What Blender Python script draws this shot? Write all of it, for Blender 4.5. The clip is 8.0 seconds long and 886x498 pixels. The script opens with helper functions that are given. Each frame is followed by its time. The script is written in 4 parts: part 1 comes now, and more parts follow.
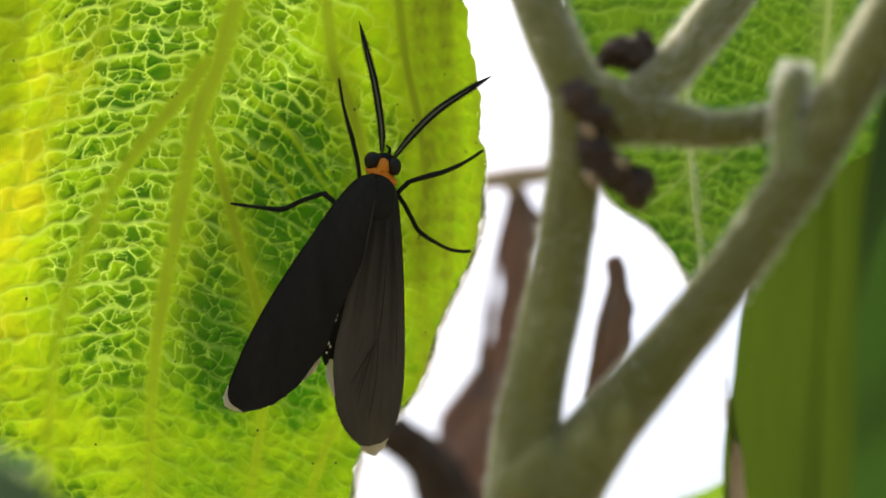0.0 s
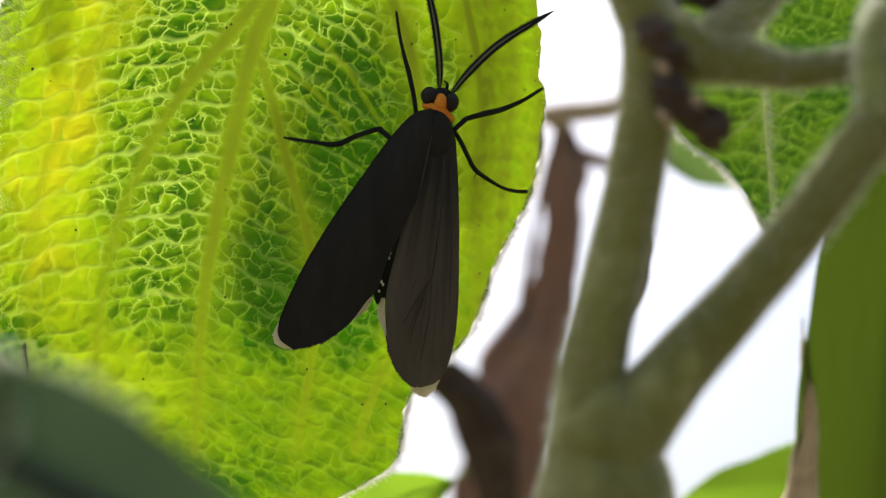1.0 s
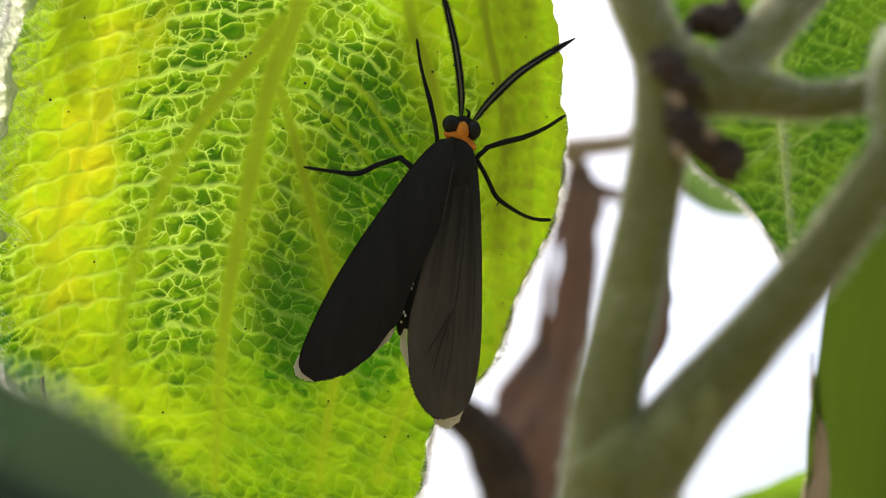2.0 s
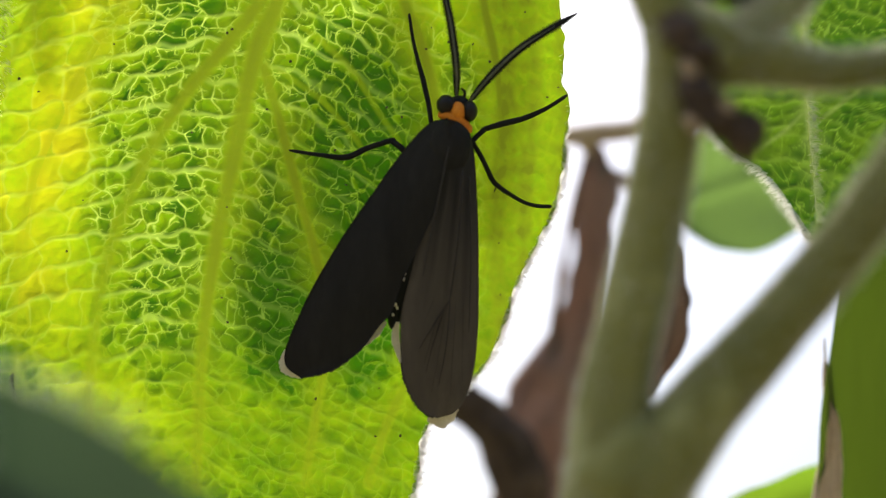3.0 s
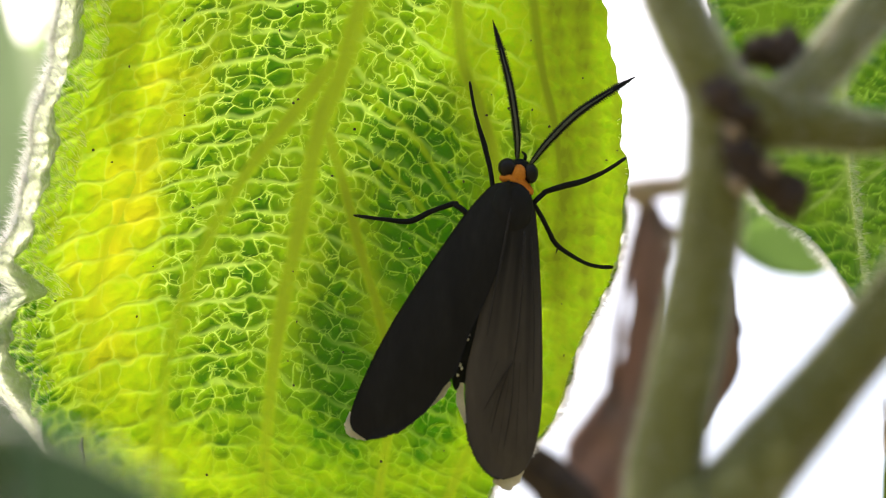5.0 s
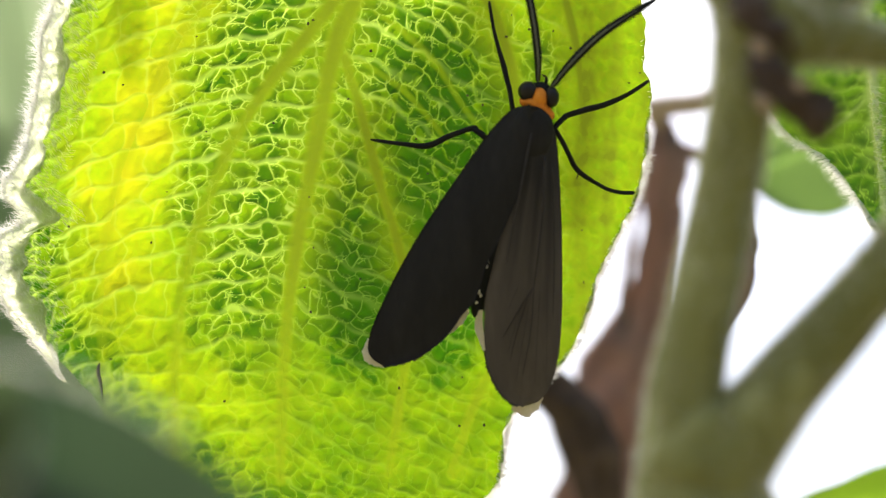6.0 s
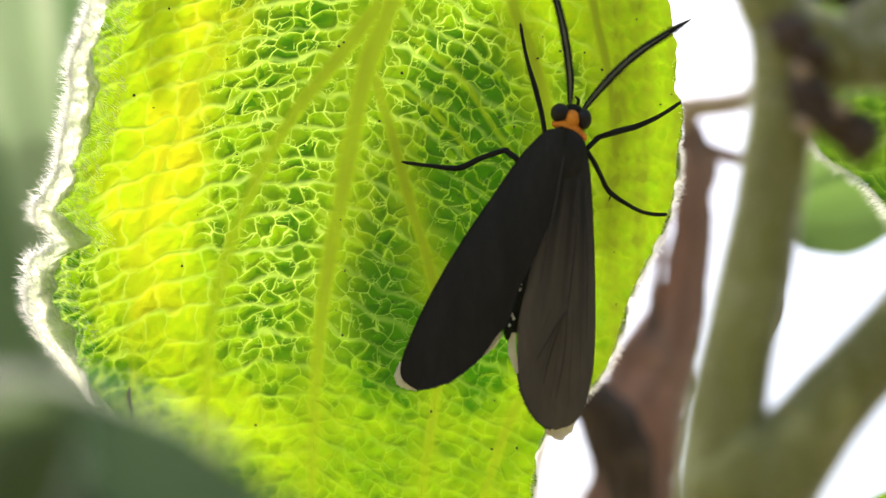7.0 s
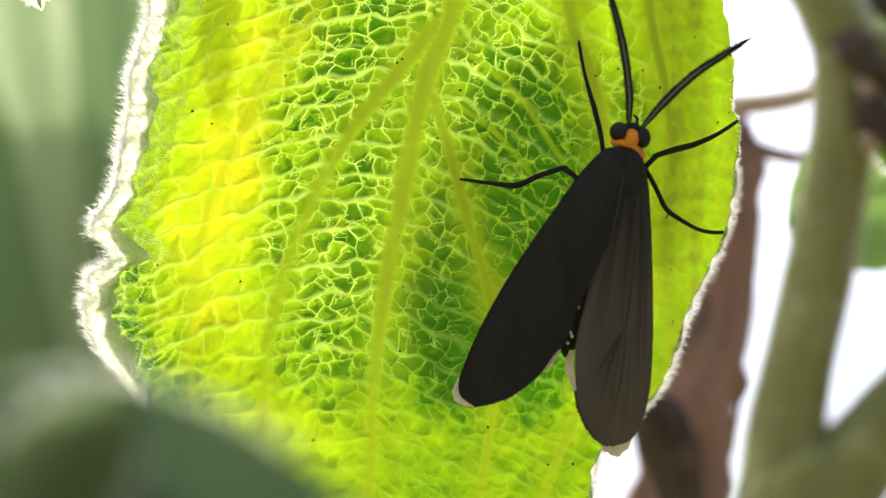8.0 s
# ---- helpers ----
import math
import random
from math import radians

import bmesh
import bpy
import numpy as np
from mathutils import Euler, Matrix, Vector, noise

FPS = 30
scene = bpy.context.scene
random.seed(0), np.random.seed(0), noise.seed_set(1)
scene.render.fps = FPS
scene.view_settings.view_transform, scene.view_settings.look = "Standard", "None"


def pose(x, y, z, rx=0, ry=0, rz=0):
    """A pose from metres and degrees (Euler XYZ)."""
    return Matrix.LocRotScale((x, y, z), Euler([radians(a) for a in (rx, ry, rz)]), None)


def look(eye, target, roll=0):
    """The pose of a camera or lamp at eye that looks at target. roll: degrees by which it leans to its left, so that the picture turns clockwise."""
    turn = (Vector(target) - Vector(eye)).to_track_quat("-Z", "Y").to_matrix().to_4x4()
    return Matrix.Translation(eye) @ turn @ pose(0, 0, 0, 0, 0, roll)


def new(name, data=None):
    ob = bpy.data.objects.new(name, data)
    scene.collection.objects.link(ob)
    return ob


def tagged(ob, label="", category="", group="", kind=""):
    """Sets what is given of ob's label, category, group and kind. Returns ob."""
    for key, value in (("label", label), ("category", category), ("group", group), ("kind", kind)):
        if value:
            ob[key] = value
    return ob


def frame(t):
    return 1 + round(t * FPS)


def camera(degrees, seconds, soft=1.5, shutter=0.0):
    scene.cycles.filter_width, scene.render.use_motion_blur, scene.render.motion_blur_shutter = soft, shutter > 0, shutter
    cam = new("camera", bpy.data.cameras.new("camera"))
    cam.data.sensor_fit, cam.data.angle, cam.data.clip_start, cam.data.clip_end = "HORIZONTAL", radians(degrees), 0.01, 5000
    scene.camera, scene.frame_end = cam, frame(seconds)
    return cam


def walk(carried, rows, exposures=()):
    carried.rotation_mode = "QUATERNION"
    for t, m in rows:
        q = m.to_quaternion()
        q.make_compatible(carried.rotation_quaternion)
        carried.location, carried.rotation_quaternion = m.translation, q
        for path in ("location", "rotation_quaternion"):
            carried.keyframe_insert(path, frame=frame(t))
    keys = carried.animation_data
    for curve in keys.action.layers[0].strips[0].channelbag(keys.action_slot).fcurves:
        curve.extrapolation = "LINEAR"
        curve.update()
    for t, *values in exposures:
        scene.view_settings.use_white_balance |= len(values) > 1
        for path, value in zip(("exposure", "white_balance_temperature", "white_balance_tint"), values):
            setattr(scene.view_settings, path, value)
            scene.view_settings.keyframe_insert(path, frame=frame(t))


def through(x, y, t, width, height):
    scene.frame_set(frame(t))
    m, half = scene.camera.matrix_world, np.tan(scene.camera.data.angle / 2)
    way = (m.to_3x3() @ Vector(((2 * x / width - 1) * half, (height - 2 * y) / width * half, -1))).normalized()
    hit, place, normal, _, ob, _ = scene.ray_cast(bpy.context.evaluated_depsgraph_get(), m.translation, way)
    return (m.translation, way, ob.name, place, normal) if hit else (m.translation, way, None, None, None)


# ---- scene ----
# A dark moth rests on the underside of a backlit, hairy leaf; lengths below are in millimetres.
MM = 0.001
# The leaf's own frame: y runs away from the lens, z up the leaf; it leans back over the lens.
BASE = pose(0, 0, 1.4, 25, 0, 0)
LENS_DEGREES = 40.0

cam = camera(LENS_DEGREES, 8.0, soft=1.0)
cam.data.dof.use_dof = True
cam.data.dof.focus_distance = 0.0690
cam.data.dof.aperture_fstop = 23.0

# seconds, place in mm, yaw, pitch and roll in degrees, in the leaf's frame
STANCES = [
    (0, 3.10, -73.69, 2.13, -2.706, -0.397, -0.634),
    (0.5, 1.99, -72.78, 0.52, -1.381, -1.470, -0.547),
    (1, 1.62, -72.11, -0.15, -1.325, -1.456, 0.532),
    (1.5, 0.54, -72.44, 0.46, -0.560, 0.367, -0.100),
    (1.7, 0.57, -72.19, 0.46, -0.835, 0.017, 0.127),
    (3, 0.63, -67.16, 0.40, -1.417, -1.107, 0.123),
    (3.5, 0.00, -67.00, 0.00, -0.000, 0.000, 0.000),
    (4, -0.51, -67.64, -0.42, 3.095, 1.963, -0.196),
    (5.5, -0.31, -67.77, -2.77, -0.147, 4.306, -0.619),
    (6, -1.09, -66.89, -1.16, 0.978, -0.318, -0.448),
    (6.5, -0.65, -66.55, -0.98, 1.508, 0.154, -0.507),
    (7, -2.92, -66.68, -0.64, 0.894, 0.306, -0.634),
    (7.5, -2.31, -66.43, -1.04, 1.841, 0.068, -0.495),
    (8, -6.01, -67.00, 1.31, 0.939, -0.557, -0.396),
]
walk(cam, [(t, BASE @ pose(x * MM, y * MM, z * MM, 90 + pitch, 0, yaw) @ pose(0, 0, 0, 0, 0, roll))
           for t, x, y, z, yaw, pitch, roll in STANCES],
     exposures=[(0, 1.12), (0.5, 1.0), (1.5, 1.08), (3.5, 1.18), (4, 1.16), (5.5, 1.40), (8, 1.66)])

# ---- light ----
SUN_ELEVATION, SUN_AZIMUTH = radians(60), radians(-40)  # azimuth from +y towards +x
toward_sun = Vector((math.sin(SUN_AZIMUTH) * math.cos(SUN_ELEVATION),
                     math.cos(SUN_AZIMUTH) * math.cos(SUN_ELEVATION), math.sin(SUN_ELEVATION)))
world = bpy.data.worlds.new("world")
world.use_nodes = True
scene.world = world
sky = world.node_tree.nodes.new("ShaderNodeTexSky")
sky.sky_type, sky.sun_disc = "NISHITA", False
sky.sun_elevation, sky.sun_rotation = SUN_ELEVATION, SUN_AZIMUTH
sky.dust_density, sky.air_density, sky.ozone_density = 9.0, 1.0, 0.2
background = world.node_tree.nodes["Background"]
background.inputs["Strength"].default_value = 0.15
world.node_tree.links.new(sky.outputs[0], background.inputs["Color"])
sun_data = bpy.data.lights.new("sun", "SUN")
sun_data.energy, sun_data.angle, sun_data.color = 2.35, radians(0.6), (1.0, 0.95, 0.86)
sun = new("sun", sun_data)
sun.matrix_world = look(toward_sun * 5, (0, 0, 0))


# ---- materials ----
def node_material(name):
    m = bpy.data.materials.new(name)
    m.use_nodes = True
    m.node_tree.nodes.clear()
    nodes, links = m.node_tree.nodes, m.node_tree.links

    def add(kind, **inputs):
        n = nodes.new(kind)
        for key, value in inputs.items():
            slot = n.inputs[key.replace("_", " ")]
            if isinstance(value, bpy.types.NodeSocket):
                links.new(value, slot)
            else:
                slot.default_value = value
        return n
    return m, add, links


def mixed(add, links, factor, a, b):
    n = add("ShaderNodeMix")
    n.data_type = "RGBA"
    for slot, value in ((0, factor), (6, a), (7, b)):
        if isinstance(value, bpy.types.NodeSocket):
            links.new(value, n.inputs[slot])
        else:
            n.inputs[slot].default_value = value if slot == 0 else (*value, 1)
    return n.outputs[2]


def noise_value(add, links, scale, detail=3.0, low=0.35, high=0.65, stretch=(1, 1, 1)):
    co = add("ShaderNodeTexCoord")
    mapping = add("ShaderNodeMapping", Scale=stretch)
    links.new(co.outputs["Object"], mapping.inputs["Vector"])
    n = add("ShaderNodeTexNoise", Scale=scale, Detail=detail)
    links.new(mapping.outputs[0], n.inputs["Vector"])
    ramp = add("ShaderNodeMapRange")
    links.new(n.outputs["Fac"], ramp.inputs["Value"])
    ramp.inputs["From Min"].default_value, ramp.inputs["From Max"].default_value = low, high
    return ramp.outputs[0], n.outputs["Fac"]


def surface(name, dark, light, scale, roughness=0.6, bump=0.3, depth=0.00004, translucent=0.0, through=None,
            stretch=(1, 1, 1), spots=None, specular=0.4, sheen=0.0, base=None):
    """A matt organic surface: two colours mixed at two scales, relief, and light shining through if wanted."""
    m, add, links = node_material(name)
    big, _ = noise_value(add, links, scale, 4, 0.3, 0.7, stretch)
    fine, raw = noise_value(add, links, scale * 7, 5, 0.3, 0.7, stretch)
    colour = mixed(add, links, big, dark, light)
    middle = tuple((a + b) * 0.5 for a, b in zip(dark, light))
    half = add("ShaderNodeMath", Value=fine)
    half.operation = "MULTIPLY"
    half.inputs[1].default_value = 0.45
    colour = mixed(add, links, half.outputs[0], colour, tuple(c * 0.6 for c in middle))
    if spots:
        s, _ = noise_value(add, links, scale * 2.6, 2, 0.62, 0.7)
        colour = mixed(add, links, s, colour, spots)
    if base:  # colour darkens towards the shoulder
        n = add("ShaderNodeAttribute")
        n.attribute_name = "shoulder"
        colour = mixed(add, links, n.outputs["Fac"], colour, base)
    relief = add("ShaderNodeBump", Strength=bump, Distance=depth, Height=raw)
    shader = add("ShaderNodeBsdfPrincipled", Base_Color=colour, Roughness=roughness, Normal=relief.outputs[0])
    shader.inputs["Specular IOR Level"].default_value = specular
    shader.inputs["Sheen Weight"].default_value = sheen
    shader.inputs["Sheen Roughness"].default_value = 0.35
    shader.inputs["Sheen Tint"].default_value = (1.0, 1.0, 0.86, 1)
    out = add("ShaderNodeOutputMaterial")
    last = shader.outputs[0]
    if translucent:
        glow = mixed(add, links, big, through, tuple(c * 0.75 for c in through))
        shine = add("ShaderNodeBsdfTranslucent", Color=glow, Normal=relief.outputs[0])
        mix = add("ShaderNodeMixShader", Fac=translucent)
        links.new(last, mix.inputs[1])
        links.new(shine.outputs[0], mix.inputs[2])
        last = mix.outputs[0]
    links.new(last, out.inputs["Surface"])
    return m


def blade_material(name, flesh, deep, ripe, net, rib, under, share):
    """A leaf blade coloured by its tissue: 'rib' thick veins, 'net' fine veins, 'deep' greener cells and painted shade,
    'ripe' yellower ones.
    """
    m, add, links = node_material(name)

    def tissue(key):
        n = add("ShaderNodeAttribute")
        n.attribute_name = key
        return n.outputs["Fac"]
    net_at = tissue("net")
    patch, _ = noise_value(add, links, 300, 3, 0.35, 0.65)
    grain, raw = noise_value(add, links, 3200, 4, 0.3, 0.7)
    colour = mixed(add, links, patch, flesh, tuple(c * 0.8 for c in flesh))
    colour = mixed(add, links, tissue("ripe"), colour, ripe)
    soft = add("ShaderNodeMath", Value=grain)
    soft.operation = "MULTIPLY"
    soft.inputs[1].default_value = 0.25
    colour = mixed(add, links, soft.outputs[0], colour, tuple(c * 0.8 for c in ripe))
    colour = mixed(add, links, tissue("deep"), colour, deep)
    colour = mixed(add, links, net_at, colour, net)
    colour = mixed(add, links, tissue("rib"), colour, rib)
    relief = add("ShaderNodeBump", Strength=0.4, Distance=0.00006, Height=raw)
    skin = mixed(add, links, net_at, under, tuple(min(1, c * 1.5) for c in under))
    front = add("ShaderNodeBsdfPrincipled", Base_Color=skin, Roughness=0.65, Normal=relief.outputs[0])
    front.inputs["Specular IOR Level"].default_value = 0.25
    shine = add("ShaderNodeBsdfTranslucent", Color=colour, Normal=relief.outputs[0])
    mix = add("ShaderNodeMixShader", Fac=share)
    links.new(front.outputs[0], mix.inputs[1])
    links.new(shine.outputs[0], mix.inputs[2])
    out = add("ShaderNodeOutputMaterial")
    links.new(mix.outputs[0], out.inputs["Surface"])
    return m


def hair_material(name):
    """Clear, whitish plant hair that scatters light both ways."""
    m, add, links = node_material(name)
    tone, _ = noise_value(add, links, 700, 2, 0.3, 0.7)
    colour = mixed(add, links, tone, (0.98, 0.98, 0.96), (0.93, 0.94, 0.90))
    front, shine = add("ShaderNodeBsdfDiffuse", Color=colour), add("ShaderNodeBsdfTranslucent", Color=colour)
    mix = add("ShaderNodeMixShader", Fac=0.55)
    links.new(front.outputs[0], mix.inputs[1])
    links.new(shine.outputs[0], mix.inputs[2])
    glassy = add("ShaderNodeMixShader", Fac=0.32)
    links.new(mix.outputs[0], glassy.inputs[1])
    links.new(add("ShaderNodeBsdfTransparent").outputs[0], glassy.inputs[2])
    links.new(glassy.outputs[0], add("ShaderNodeOutputMaterial").inputs["Surface"])
    return m


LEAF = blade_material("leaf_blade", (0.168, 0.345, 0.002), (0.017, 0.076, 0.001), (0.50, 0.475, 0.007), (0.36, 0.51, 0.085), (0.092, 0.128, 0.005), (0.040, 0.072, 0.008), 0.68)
SIDE_LEAF = blade_material("side_leaf_blade", (0.055, 0.125, 0.004), (0.018, 0.065, 0.002), (0.13, 0.20, 0.006), (0.12, 0.20, 0.022), (0.15, 0.20, 0.06), (0.06, 0.10, 0.02), 0.6)
MARGIN = surface("rolled_margin", (0.08, 0.12, 0.035), (0.17, 0.22, 0.09), 900, 0.8, 0.5, translucent=0.60, through=(0.82, 0.87, 0.64))
HAIR = hair_material("leaf_hair")
STEM = surface("stem_bark", (0.085, 0.095, 0.016), (0.180, 0.190, 0.055), 130, 0.75, 0.5, 0.0001, stretch=(1, 1, 0.35), spots=(0.19, 0.205, 0.075), sheen=1.0)
TWIG = surface("twig_bark", (0.36, 0.27, 0.18), (0.56, 0.46, 0.34), 200, 0.8, 0.4, 0.00008, stretch=(0.4, 1, 1))
DRY = surface("dry_leaf", (0.10, 0.070, 0.055), (0.38, 0.29, 0.25), 330, 0.8, 0.6, 0.0001, translucent=0.55, through=(0.34, 0.25, 0.20), stretch=(1, 1, 0.35))
SCALE_BROWN = surface("bud_scale", (0.022, 0.014, 0.010), (0.09, 0.062, 0.045), 300, 0.8, 0.6, 0.0001)
GREEN = surface("green_leaf", (0.05, 0.11, 0.010), (0.09, 0.17, 0.015), 70, 0.5, 0.3, translucent=0.55, through=(0.20, 0.36, 0.02), stretch=(2.5, 1, 0.4))
GREEN_DEEP = surface("deep_green_leaf", (0.016, 0.036, 0.005), (0.075, 0.11, 0.014), 75, 0.5, 0.3, translucent=0.5, through=(0.046, 0.080, 0.004), stretch=(2.2, 1, 0.5))
SHOOT = surface("young_shoot", (0.13, 0.17, 0.03), (0.20, 0.25, 0.06), 160, 0.7, 0.3, sheen=0.8)
DIM_LEAF = surface("dim_leaf", (0.018, 0.048, 0.010), (0.035, 0.08, 0.014), 60, 0.5, 0.2, translucent=0.3, through=(0.05, 0.13, 0.01))
PALE_LEAF = surface("pale_leaf", (0.08, 0.13, 0.045), (0.12, 0.18, 0.07), 60, 0.5, 0.2, translucent=0.55, through=(0.12, 0.21, 0.045))
OLIVE = surface("olive_leaf", (0.075, 0.12, 0.045), (0.12, 0.17, 0.07), 160, 0.5, 0.3, translucent=0.4, through=(0.18, 0.27, 0.10))
GREEN_DARK = surface("dark_leaf", (0.014, 0.030, 0.024), (0.036, 0.058, 0.040), 160, 0.45, 0.3, translucent=0.25, through=(0.055, 0.105, 0.05))
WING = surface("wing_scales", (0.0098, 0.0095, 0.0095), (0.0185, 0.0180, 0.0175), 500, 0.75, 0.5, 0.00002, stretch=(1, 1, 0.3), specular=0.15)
WING_PALE = surface("pale_wing_scales", (0.050, 0.043, 0.036), (0.086, 0.072, 0.061), 450, 0.75, 0.5, 0.00002, stretch=(1, 1, 0.25), specular=0.3, base=(0.012, 0.011, 0.010))
WING_VEIN = surface("wing_vein", (0.010, 0.008, 0.007), (0.018, 0.013, 0.012), 600, 0.6)
BLACK = surface("moth_black", (0.005, 0.006, 0.006), (0.012, 0.013, 0.013), 900, 0.6, 0.4, 0.00002, specular=0.12)
ANTENNA = surface("antenna_shaft", (0.06, 0.07, 0.05), (0.10, 0.11, 0.08), 900, 0.45, 0.3, 0.00002)
EYE = surface("moth_eye", (0.005, 0.004, 0.004), (0.010, 0.008, 0.007), 2500, 0.45, 0.4, 0.00001, specular=0.25)
ORANGE = surface("orange_collar", (0.52, 0.14, 0.006), (0.72, 0.27, 0.015), 1500, 0.75, 0.6, 0.00003)
CREAM = surface("cream_fringe", (0.62, 0.57, 0.44), (0.80, 0.76, 0.64), 1500, 0.8, 0.4, 0.00002, translucent=0.25, through=(0.8, 0.76, 0.6))
SPECK = surface("leaf_speck", (0.012, 0.010, 0.006), (0.03, 0.025, 0.012), 900, 0.8)
SOIL = surface("soil_and_litter", (0.09, 0.075, 0.04), (0.16, 0.15, 0.08), 6, 0.95, 0.6, 0.01, spots=(0.07, 0.10, 0.03))
FAR_GREEN = surface("far_green_leaf", (0.050, 0.105, 0.040), (0.080, 0.155, 0.065), 25, 0.5, 0.2, translucent=0.40, through=(0.13, 0.21, 0.09), stretch=(2, 1, 0.5))
FAR_PALE = surface("far_pale_leaf", (0.14, 0.18, 0.11), (0.22, 0.27, 0.17), 14, 0.5, 0.2, translucent=0.5, through=(0.36, 0.44, 0.27), stretch=(2, 1, 0.5))
FAR_MIDDLE = surface("far_grey_green_leaf", (0.11, 0.17, 0.09), (0.18, 0.24, 0.14), 20, 0.5, 0.2, translucent=0.45, through=(0.26, 0.36, 0.19), stretch=(2, 1, 0.5))
FAR_LEAF = surface("far_foliage", (0.09, 0.14, 0.05), (0.14, 0.21, 0.09), 9, 0.6, 0.2, translucent=0.6, through=(0.55, 0.75, 0.28))


# ---- building helpers ----
def to_ground(p):
    """The place on the ground straight under a point of the leaf's frame."""
    w = BASE @ Vector((p[0] * MM, p[1] * MM, p[2] * MM))
    return tuple(BASE.inverted() @ Vector((w.x, w.y, 0.0)) / MM)


def thing(name, label, category, group="", kind=""):
    ob = new(name)
    ob.empty_display_size = 0.002
    ob.matrix_world = BASE
    return tagged(ob, label, category, group, kind)


def mesh_part(name, verts, faces, material, parent, label="", smooth=True, kind=""):
    """Links vertices in mm as one mesh under a thing or a part."""
    me = bpy.data.meshes.new(name)
    me.from_pydata([(v[0] * MM, v[1] * MM, v[2] * MM) for v in verts], [], faces)
    me.materials.append(material)
    if smooth:
        me.polygons.foreach_set("use_smooth", [True] * len(me.polygons))
    me.update()
    ob = new(name, me)
    ob.parent = parent
    return tagged(ob, label, kind=kind)


def spline(points, n):
    """n points on a Catmull-Rom curve through the given ones."""
    p = np.array(points, float)
    p = np.vstack([2 * p[0] - p[1], p, 2 * p[-1] - p[-2]])
    t = np.linspace(0, len(p) - 3 - 1e-9, n)
    k = t.astype(int)
    u = (t - k)[:, None]
    a, b, c, d = p[k], p[k + 1], p[k + 2], p[k + 3]
    return 0.5 * (2 * b + (c - a) * u + (2 * a - 5 * b + 4 * c - d) * u ** 2 + (3 * b - a - 3 * c + d) * u ** 3)


def tube(path, radii, n=40, sides=16, lump=0.0, seed=0, flat=1.0):
    """Vertices and faces of a tapered, slightly uneven tube with rounded ends."""
    c = spline(path, n)
    r = spline([[v] for v in radii], n)[:, 0]
    verts, faces = [], []
    ref = Vector((0.3, 1.0, 0.2))
    for i in range(n):
        d = Vector(c[min(i + 1, n - 1)] - c[max(i - 1, 0)]).normalized()
        s = d.cross(ref).normalized()
        w = s.cross(d).normalized()
        end = min(i, n - 1 - i)
        cap = (0.45, 0.82, 0.96)[end] if end < 3 else 1.0
        for k in range(sides):
            a = 2 * math.pi * k / sides
            rr = r[i] * cap
            if lump:
                rr *= 1 + lump * noise.noise(Vector((c[i][0] * 0.35 + math.cos(a), c[i][1] * 0.35 + math.sin(a) + seed, c[i][2] * 0.35)))
            verts.append(tuple(Vector(c[i]) + (s * math.cos(a) + w * math.sin(a) * flat) * rr))
    for i in range(n - 1):
        for k in range(sides):
            q = (k + 1) % sides
            faces.append((i * sides + k, i * sides + q, (i + 1) * sides + q, (i + 1) * sides + k))
    faces += [tuple(range(sides))[::-1], tuple(range((n - 1) * sides, n * sides))]
    return verts, faces


def ball(centre, radii, rings=14, sides=20, lump=0.0, seed=0, tilt=0.0):
    verts, faces = [], []
    turn = Matrix.Rotation(radians(tilt), 3, "Y")
    for i in range(rings + 1):
        a = math.pi * i / rings
        for k in range(sides):
            b = 2 * math.pi * k / sides
            d = Vector((math.sin(a) * math.cos(b), math.sin(a) * math.sin(b), math.cos(a)))
            s = 1 + lump * noise.noise(d * 2.2 + Vector((seed, 0, 0)))
            v = turn @ Vector((d.x * radii[0] * s, d.y * radii[1] * s, d.z * radii[2] * s))
            verts.append((centre[0] + v.x, centre[1] + v.y, centre[2] + v.z))
    for i in range(rings):
        for k in range(sides):
            q = (k + 1) % sides
            faces.append((i * sides + k, (i + 1) * sides + k, (i + 1) * sides + q, i * sides + q))
    return verts, faces


def joined(*pieces):
    verts, faces = [], []
    for v, f in pieces:
        n = len(verts)
        verts += v
        faces += [tuple(i + n for i in face) for face in f]
    return verts, faces


def hairs(roots, ways, lengths, width, rng):
    """Thin bent hairs, three-sided, drawn to a point."""
    verts, faces = [], []
    for root, way, length in zip(roots, ways, lengths):
        way = Vector(way).normalized()
        s = way.orthogonal().normalized()
        w = way.cross(s)
        bend = (s * rng.uniform(-1, 1) + w * rng.uniform(-1, 1)) * 0.5
        n = len(verts)
        for f, r in ((0, 1.0), (0.5, 0.75)):
            c = Vector(root) + (way * f + bend * f * f) * length
            for k in range(3):
                a = 2.094 * k
                verts.append(tuple(c + (s * math.cos(a) + w * math.sin(a)) * width * r))
        verts.append(tuple(Vector(root) + (way + bend) * length))
        for k in range(3):
            q = (k + 1) % 3
            faces.append((n + k, n + q, n + 3 + q, n + 3 + k))
            faces.append((n + 3 + k, n + 3 + q, n + 6))
    return verts, faces


# ---- leaf structure ----
def hashed(i, j, seed):
    h = np.sin(i * 127.1 + j * 311.7 + seed * 74.7) * 43758.5453
    g = np.sin(i * 269.5 + j * 183.3 + seed * 113.5) * 28001.8384
    return h - np.floor(h), g - np.floor(g)


